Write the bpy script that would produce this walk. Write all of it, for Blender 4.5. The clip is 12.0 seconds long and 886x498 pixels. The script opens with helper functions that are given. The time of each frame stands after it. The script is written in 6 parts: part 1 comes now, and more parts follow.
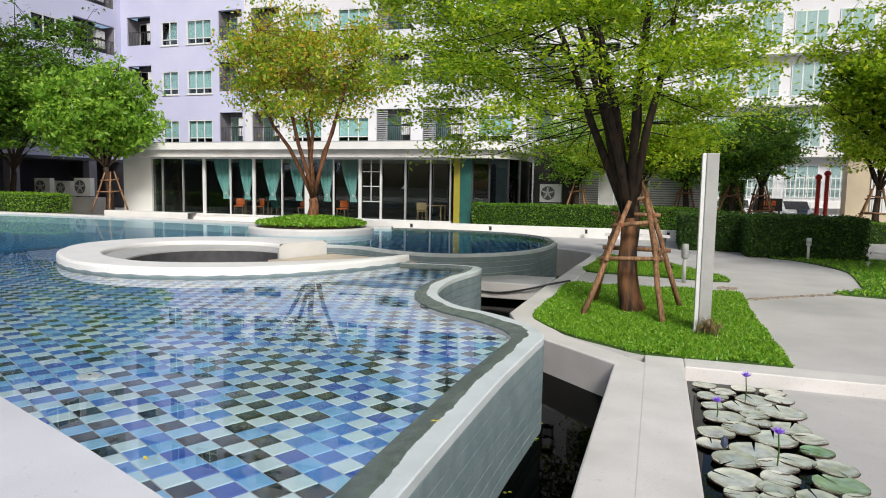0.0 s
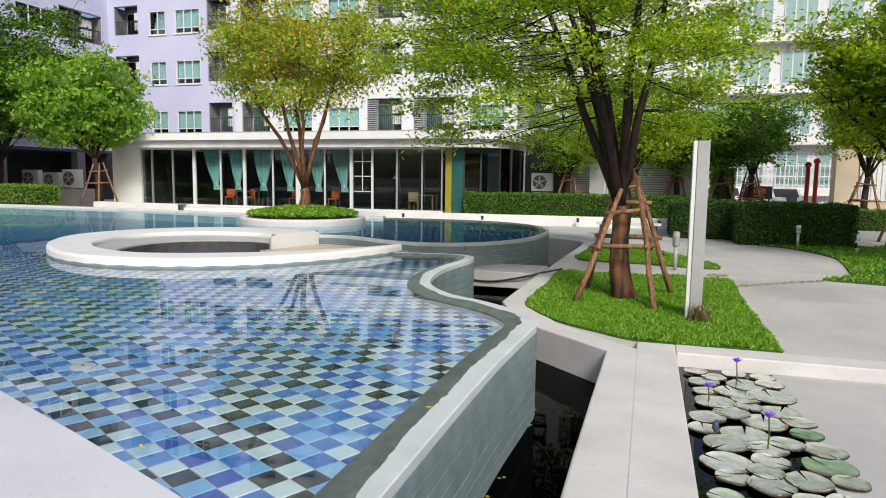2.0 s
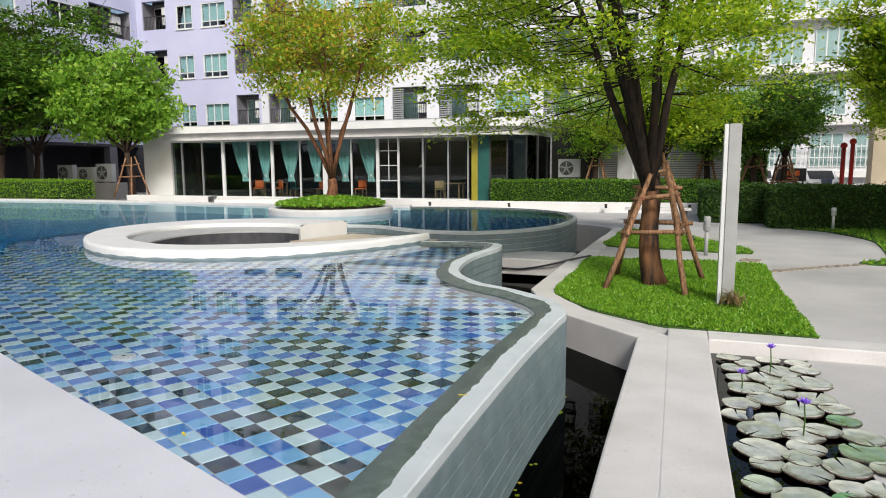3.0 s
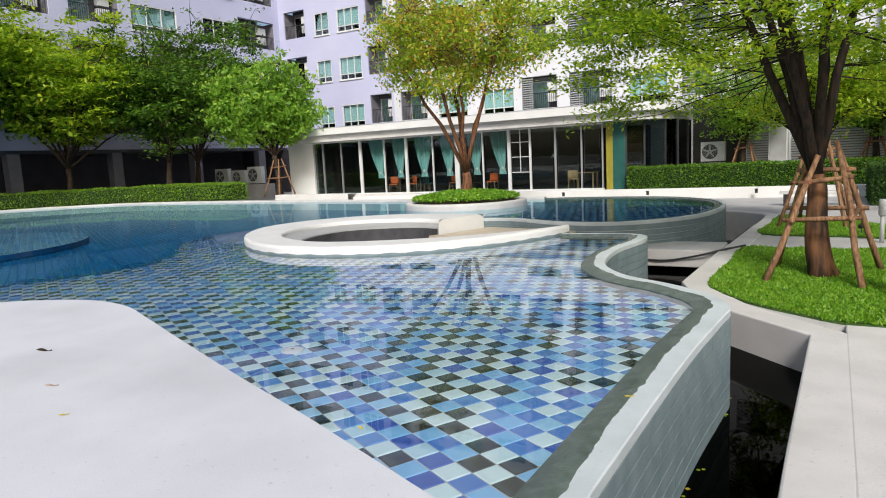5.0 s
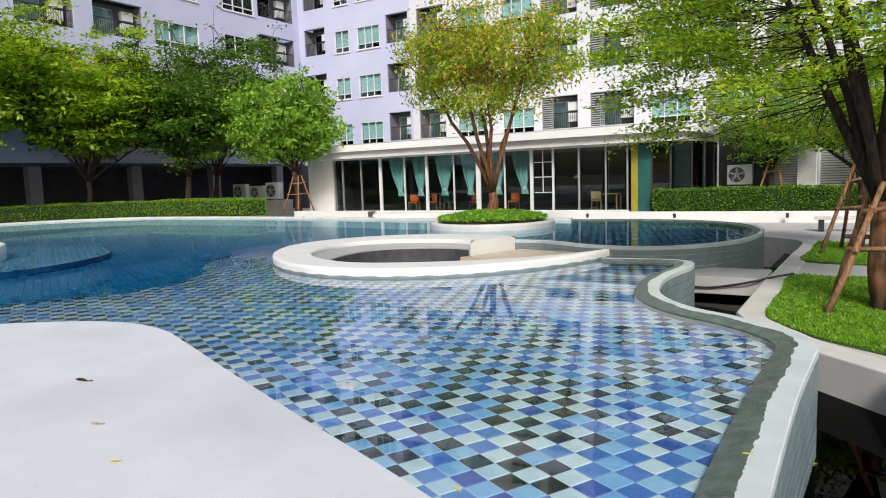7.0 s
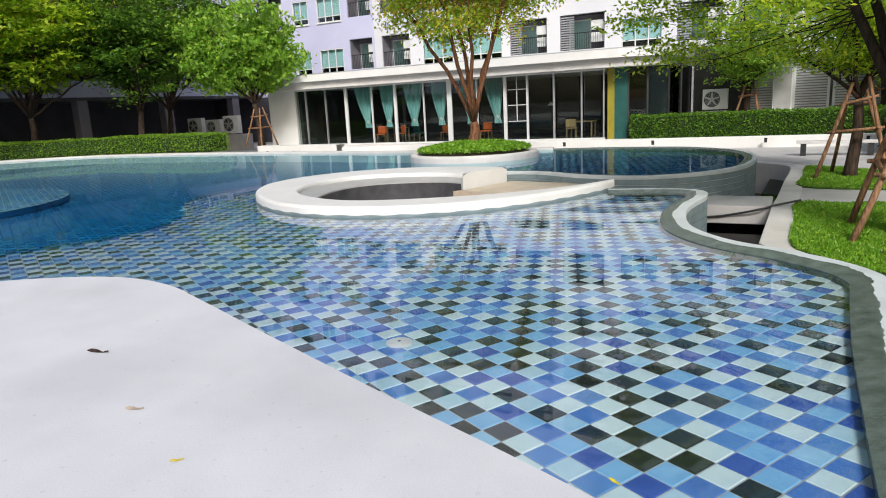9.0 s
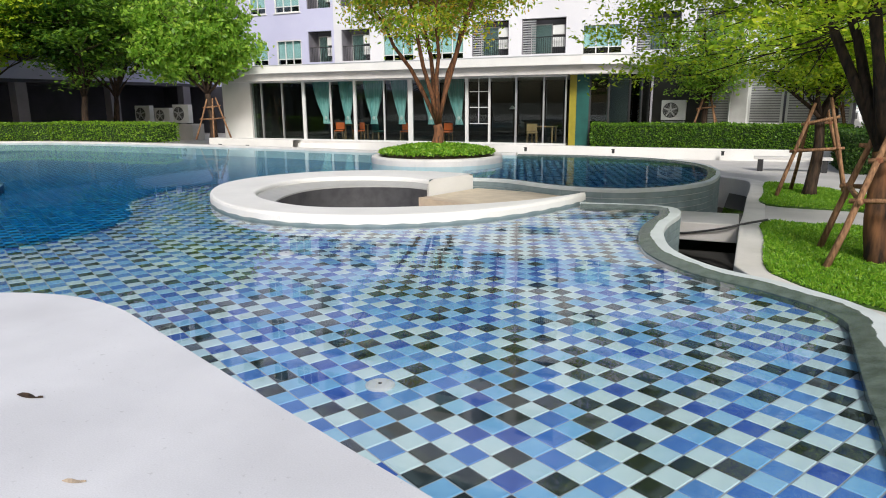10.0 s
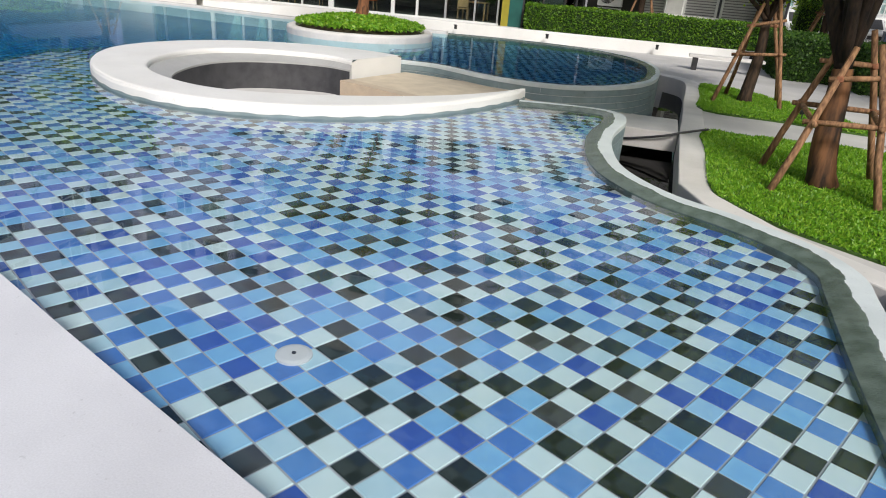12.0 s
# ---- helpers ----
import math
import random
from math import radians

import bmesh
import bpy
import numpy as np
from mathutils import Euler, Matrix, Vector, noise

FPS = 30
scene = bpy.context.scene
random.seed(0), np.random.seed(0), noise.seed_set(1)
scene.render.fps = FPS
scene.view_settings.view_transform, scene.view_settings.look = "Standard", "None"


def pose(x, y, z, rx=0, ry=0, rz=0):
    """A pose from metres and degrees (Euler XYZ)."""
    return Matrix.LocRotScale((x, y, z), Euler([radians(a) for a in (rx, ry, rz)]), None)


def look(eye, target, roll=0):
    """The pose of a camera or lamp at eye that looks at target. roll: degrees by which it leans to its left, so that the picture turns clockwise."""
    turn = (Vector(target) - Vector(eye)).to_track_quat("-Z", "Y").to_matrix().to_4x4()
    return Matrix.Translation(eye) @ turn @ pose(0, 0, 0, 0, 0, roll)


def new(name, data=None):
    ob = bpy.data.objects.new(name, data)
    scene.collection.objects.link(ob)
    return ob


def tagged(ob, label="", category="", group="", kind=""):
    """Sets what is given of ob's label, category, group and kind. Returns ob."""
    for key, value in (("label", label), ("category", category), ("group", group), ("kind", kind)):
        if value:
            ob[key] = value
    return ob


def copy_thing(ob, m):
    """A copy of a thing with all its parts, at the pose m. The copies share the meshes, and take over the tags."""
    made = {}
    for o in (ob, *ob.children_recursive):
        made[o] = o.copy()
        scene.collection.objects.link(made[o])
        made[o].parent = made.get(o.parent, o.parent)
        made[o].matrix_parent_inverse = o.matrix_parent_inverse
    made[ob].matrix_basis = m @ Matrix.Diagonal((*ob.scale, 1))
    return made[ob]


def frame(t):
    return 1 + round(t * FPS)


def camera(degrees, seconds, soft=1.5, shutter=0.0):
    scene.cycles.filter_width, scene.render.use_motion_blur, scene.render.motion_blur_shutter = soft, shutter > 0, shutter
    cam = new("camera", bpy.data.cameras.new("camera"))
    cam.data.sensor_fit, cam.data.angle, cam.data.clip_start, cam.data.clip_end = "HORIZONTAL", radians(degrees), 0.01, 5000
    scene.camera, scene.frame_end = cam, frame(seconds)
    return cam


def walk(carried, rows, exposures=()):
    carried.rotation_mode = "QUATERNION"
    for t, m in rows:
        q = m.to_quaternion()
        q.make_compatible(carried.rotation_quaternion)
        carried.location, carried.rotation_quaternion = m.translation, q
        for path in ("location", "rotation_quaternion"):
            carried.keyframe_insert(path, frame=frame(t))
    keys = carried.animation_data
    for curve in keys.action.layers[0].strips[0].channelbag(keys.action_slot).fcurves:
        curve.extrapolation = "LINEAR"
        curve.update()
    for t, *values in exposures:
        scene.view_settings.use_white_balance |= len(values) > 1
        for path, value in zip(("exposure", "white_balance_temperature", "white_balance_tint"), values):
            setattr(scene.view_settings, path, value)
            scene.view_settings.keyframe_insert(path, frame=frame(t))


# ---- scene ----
cam = camera(68.0, 12.0, soft=1.0)
PATH = [
    (0, (-0.273, 0.238, 1.347), (-0.887, 2.132, 1.162), 1.0),
    (0.5, (-0.286, 0.251, 1.331), (-0.884, 2.151, 1.151), 1.4),
    (1, (-0.273, 0.222, 1.332), (-0.866, 2.124, 1.151), 1.1),
    (1.5, (-0.271, 0.224, 1.334), (-0.858, 2.128, 1.155), 1.3),
    (2, (-0.28, 0.224, 1.331), (-0.869, 2.123, 1.116), 0.7),
    (2.5, (-0.278, 0.225, 1.334), (-0.897, 2.11, 1.084), -0.0),
    (2.7, (-0.293, 0.216, 1.338), (-0.945, 2.09, 1.086), 0.1),
    (4.3, (-0.287, 0.122, 1.365), (-0.985, 1.978, 1.107), -1.9),
    (4.5, (-0.339, 0.122, 1.367), (-1.126, 1.938, 1.075), -2.4),
    (5, (-0.488, 0.155, 1.38), (-1.506, 1.856, 1.113), -2.8),
    (5.5, (-0.613, 0.252, 1.384), (-1.738, 1.885, 1.125), -3.1),
    (6, (-0.719, 0.321, 1.387), (-1.852, 1.954, 1.162), -1.9),
    (6.5, (-0.894, 0.301, 1.443), (-1.94, 1.998, 1.286), -3.3),
    (7, (-1.098, 0.266, 1.431), (-2.145, 1.958, 1.219), -1.9),
    (7.2, (-1.191, 0.263, 1.437), (-2.265, 1.935, 1.215), -1.2),
    (8.8, (-1.947, 0.423, 1.454), (-2.881, 2.144, 1.046), -3.1),
    (9, (-2.06, 0.452, 1.446), (-2.988, 2.173, 1.024), -2.9),
    (9.5, (-2.305, 0.652, 1.504), (-3.272, 2.359, 1.116), -1.1),
    (10, (-2.502, 0.782, 1.587), (-3.297, 2.565, 1.152), -0.4),
    (10.5, (-2.671, 0.868, 1.615), (-3.3, 2.723, 1.21), -2.8),
    (11, (-2.81, 1.034, 1.587), (-3.347, 2.89, 1.072), -2.0),
    (11.5, (-2.954, 1.416, 1.554), (-3.461, 3.266, 0.989), 0.8),
    (12, (-2.997, 1.645, 1.694), (-3.503, 3.414, 0.912), 4.6),
]
walk(cam, [(t, look(eye, target, roll)) for t, eye, target, roll in PATH], [(0.0, -0.1, 6350, 8.5), (12.0, -0.06, 6350, 9)])

# ---- world, sun, exposure ----
world = bpy.data.worlds.new("world")
scene.world = world
world.use_nodes = True
_sky = world.node_tree.nodes.new("ShaderNodeTexSky")
_sky.sky_type, _sky.sun_disc = "NISHITA", False
SUN_EL, SUN_AZ = 38.0, 150.0          # degrees; azimuth of the light's source, clockwise from +y
_sky.sun_elevation, _sky.sun_rotation = radians(SUN_EL), radians(SUN_AZ)
_sky.air_density, _sky.dust_density, _sky.ozone_density = 1.0, 4.5, 1.2
_bg = world.node_tree.nodes["Background"]
_bg.inputs["Strength"].default_value = 0.13
world.node_tree.links.new(_sky.outputs[0], _bg.inputs["Color"])
sun = new("sun", bpy.data.lights.new("sun", "SUN"))
sun.data.energy, sun.data.angle, sun.data.color = 3.4, radians(14), (1.0, 0.97, 0.92)
_az, _el = radians(SUN_AZ), radians(SUN_EL)
sun.matrix_world = look((40 * math.sin(_az), 40 * math.cos(_az), 40 * math.tan(_el)), (0, 0, 0))


# ---- materials ----
def material(name, rough=0.6, metal=0.0, spec=0.5):
    m = bpy.data.materials.new(name)
    m.use_nodes = True
    b = m.node_tree.nodes["Principled BSDF"]
    b.inputs["Roughness"].default_value = rough
    b.inputs["Metallic"].default_value = metal
    b.inputs["Specular IOR Level"].default_value = spec
    return m, m.node_tree.nodes, m.node_tree.links, b


def mottled(name, c1, c2, scale=3.0, fine=60.0, rough=0.7, bump=0.15, c3=None, metal=0.0, spec=0.4, stains=0.35):
    """Two colours mixed by a broad noise, a third as stains, and a fine grain with relief."""
    m, n, l, b = material(name, rough, metal, spec)
    big = n.new("ShaderNodeTexNoise")
    big.inputs["Scale"].default_value, big.inputs["Detail"].default_value = scale, 6
    sm = n.new("ShaderNodeTexNoise")
    sm.inputs["Scale"].default_value, sm.inputs["Detail"].default_value = fine, 4
    geo = n.new("ShaderNodeNewGeometry")
    l.new(geo.outputs["Position"], big.inputs["Vector"])
    l.new(geo.outputs["Position"], sm.inputs["Vector"])
    r = n.new("ShaderNodeMapRange")
    r.inputs["From Min"].default_value, r.inputs["From Max"].default_value = 0.35, 0.65
    l.new(big.outputs["Fac"], r.inputs["Value"])
    mx = n.new("ShaderNodeMix")
    mx.data_type = "RGBA"
    mx.inputs["A"].default_value, mx.inputs["B"].default_value = (*c1, 1), (*c2, 1)
    l.new(r.outputs["Result"], mx.inputs["Factor"])
    last = mx.outputs["Result"]
    if c3:
        st = n.new("ShaderNodeTexNoise")
        st.inputs["Scale"].default_value, st.inputs["Detail"].default_value = scale * 0.37, 8
        l.new(geo.outputs["Position"], st.inputs["Vector"])
        r2 = n.new("ShaderNodeMapRange")
        r2.inputs["From Min"].default_value, r2.inputs["From Max"].default_value = 0.5, 0.72
        r2.inputs["To Max"].default_value = stains
        l.new(st.outputs["Fac"], r2.inputs["Value"])
        m3 = n.new("ShaderNodeMix")
        m3.data_type = "RGBA"
        m3.inputs["B"].default_value = (*c3, 1)
        l.new(r2.outputs["Result"], m3.inputs["Factor"])
        l.new(last, m3.inputs["A"])
        last = m3.outputs["Result"]
        sp = n.new("ShaderNodeTexNoise")
        sp.inputs["Scale"].default_value, sp.inputs["Detail"].default_value = 26.0, 3
        l.new(geo.outputs["Position"], sp.inputs["Vector"])
        r3 = n.new("ShaderNodeMapRange")
        r3.inputs["From Min"].default_value, r3.inputs["From Max"].default_value, r3.inputs["To Max"].default_value = 0.66, 0.74, stains * 0.9
        l.new(sp.outputs["Fac"], r3.inputs["Value"])
        m4 = n.new("ShaderNodeMix")
        m4.data_type = "RGBA"
        m4.inputs["B"].default_value = (c3[0] * 0.7, c3[1] * 0.7, c3[2] * 0.7, 1)
        l.new(r3.outputs["Result"], m4.inputs["Factor"])
        l.new(last, m4.inputs["A"])
        last = m4.outputs["Result"]
    gr = n.new("ShaderNodeMix")
    gr.data_type, gr.blend_type = "RGBA", "MULTIPLY"
    gr.inputs["Factor"].default_value = 0.25
    l.new(last, gr.inputs["A"])
    l.new(sm.outputs["Fac"], gr.inputs["B"])
    br = n.new("ShaderNodeBrightContrast")
    br.inputs["Bright"].default_value = 0.0
    l.new(gr.outputs["Result"], br.inputs["Color"])
    l.new(br.outputs["Color"], b.inputs["Base Color"])
    bp = n.new("ShaderNodeBump")
    bp.inputs["Strength"].default_value, bp.inputs["Distance"].default_value = bump, 0.01
    l.new(sm.outputs["Fac"], bp.inputs["Height"])
    l.new(bp.outputs["Normal"], b.inputs["Normal"])
    return m


def random_ramp(name, colours, source="island", rough=0.3, spec=0.5, bump=0.0, translucent=0.0, grain=0.15, constant=True):
    """A colour for each piece, drawn from a list of (position, colour)."""
    m, n, l, b = material(name, rough, 0.0, spec)
    if source == "island":
        src = n.new("ShaderNodeNewGeometry").outputs["Random Per Island"]
    else:
        src = n.new("ShaderNodeObjectInfo").outputs["Random"]
    ramp = n.new("ShaderNodeValToRGB")
    ramp.color_ramp.interpolation = "CONSTANT" if constant else "LINEAR"
    e = ramp.color_ramp.elements
    e[0].position, e[0].color = colours[0][0], (*colours[0][1], 1)
    e[1].position, e[1].color = colours[1][0], (*colours[1][1], 1)
    for p, c in colours[2:]:
        k = e.new(p)
        k.color = (*c, 1)
    l.new(src, ramp.inputs["Fac"])
    ns = n.new("ShaderNodeTexNoise")
    ns.inputs["Scale"].default_value, ns.inputs["Detail"].default_value = 14, 5
    l.new(n.new("ShaderNodeNewGeometry").outputs["Position"], ns.inputs["Vector"])
    mx = n.new("ShaderNodeMix")
    mx.data_type, mx.blend_type = "RGBA", "OVERLAY"
    mx.inputs["Factor"].default_value = grain
    l.new(ramp.outputs["Color"], mx.inputs["A"])
    l.new(ns.outputs["Fac"], mx.inputs["B"])
    l.new(mx.outputs["Result"], b.inputs["Base Color"])
    if bump:
        bp = n.new("ShaderNodeBump")
        bp.inputs["Strength"].default_value, bp.inputs["Distance"].default_value = bump, 0.01
        l.new(ns.outputs["Fac"], bp.inputs["Height"])
        l.new(bp.outputs["Normal"], b.inputs["Normal"])
    if translucent:
        tr = n.new("ShaderNodeBsdfTranslucent")
        l.new(mx.outputs["Result"], tr.inputs["Color"])
        ms = n.new("ShaderNodeMixShader")
        ms.inputs["Fac"].default_value = translucent
        out = n["Material Output"]
        l.new(b.outputs[0], ms.inputs[1])
        l.new(tr.outputs[0], ms.inputs[2])
        l.new(ms.outputs[0], out.inputs["Surface"])
    return m


def water_material(name, tint, ripple=0.02, scale=6.0, ior=1.33):
    """Clear still water: what lies under it shows through, and it mirrors more at a slant."""
    m = bpy.data.materials.new(name)
    m.use_nodes = True
    n, l = m.node_tree.nodes, m.node_tree.links
    n.remove(n["Principled BSDF"])
    tr, gl, ms, fr = (n.new("ShaderNodeBsdfTransparent"), n.new("ShaderNodeBsdfGlossy"), n.new("ShaderNodeMixShader"), n.new("ShaderNodeFresnel"))
    tr.inputs["Color"].default_value = (*tint, 1)
    gl.inputs["Roughness"].default_value = 0.0
    fr.inputs["IOR"].default_value = ior
    ns = n.new("ShaderNodeTexNoise")
    ns.inputs["Scale"].default_value, ns.inputs["Detail"].default_value = scale, 2
    l.new(n.new("ShaderNodeNewGeometry").outputs["Position"], ns.inputs["Vector"])
    bp = n.new("ShaderNodeBump")
    bp.inputs["Strength"].default_value, bp.inputs["Distance"].default_value = ripple, 0.05
    l.new(ns.outputs["Fac"], bp.inputs["Height"])
    l.new(bp.outputs["Normal"], gl.inputs["Normal"])
    l.new(bp.outputs["Normal"], fr.inputs["Normal"])
    l.new(fr.outputs[0], ms.inputs["Fac"])
    l.new(tr.outputs[0], ms.inputs[1])
    l.new(gl.outputs[0], ms.inputs[2])
    l.new(ms.outputs[0], n["Material Output"].inputs["Surface"])
    return m


def glass_material(name, tint=(0.85, 0.92, 0.9)):
    m = water_material(name, tint, 0.0, 1.0, 1.5)
    return m


def brushed(name, c1, c2, stretch=(1, 1, 0.12), scale=30, rough=0.75, bump=0.6, metal=0.0):
    """Streaks along z: bark, wood, weathered metal."""
    m, n, l, b = material(name, rough, metal, 0.3)
    co, mp, ns = n.new("ShaderNodeTexCoord"), n.new("ShaderNodeMapping"), n.new("ShaderNodeTexNoise")
    mp.inputs["Scale"].default_value = stretch
    ns.inputs["Scale"].default_value, ns.inputs["Detail"].default_value = scale, 6
    l.new(co.outputs["Object"], mp.inputs["Vector"])
    l.new(mp.outputs[0], ns.inputs["Vector"])
    rp = n.new("ShaderNodeMapRange")
    rp.inputs["From Min"].default_value, rp.inputs["From Max"].default_value = 0.35, 0.68
    l.new(ns.outputs["Fac"], rp.inputs["Value"])
    mx = n.new("ShaderNodeMix")
    mx.data_type = "RGBA"
    mx.inputs["A"].default_value, mx.inputs["B"].default_value = (*c1, 1), (*c2, 1)
    l.new(rp.outputs["Result"], mx.inputs["Factor"])
    l.new(mx.outputs["Result"], b.inputs["Base Color"])
    bp = n.new("ShaderNodeBump")
    bp.inputs["Strength"].default_value, bp.inputs["Distance"].default_value = bump, 0.02
    l.new(ns.outputs["Fac"], bp.inputs["Height"])
    l.new(bp.outputs["Normal"], b.inputs["Normal"])
    return m


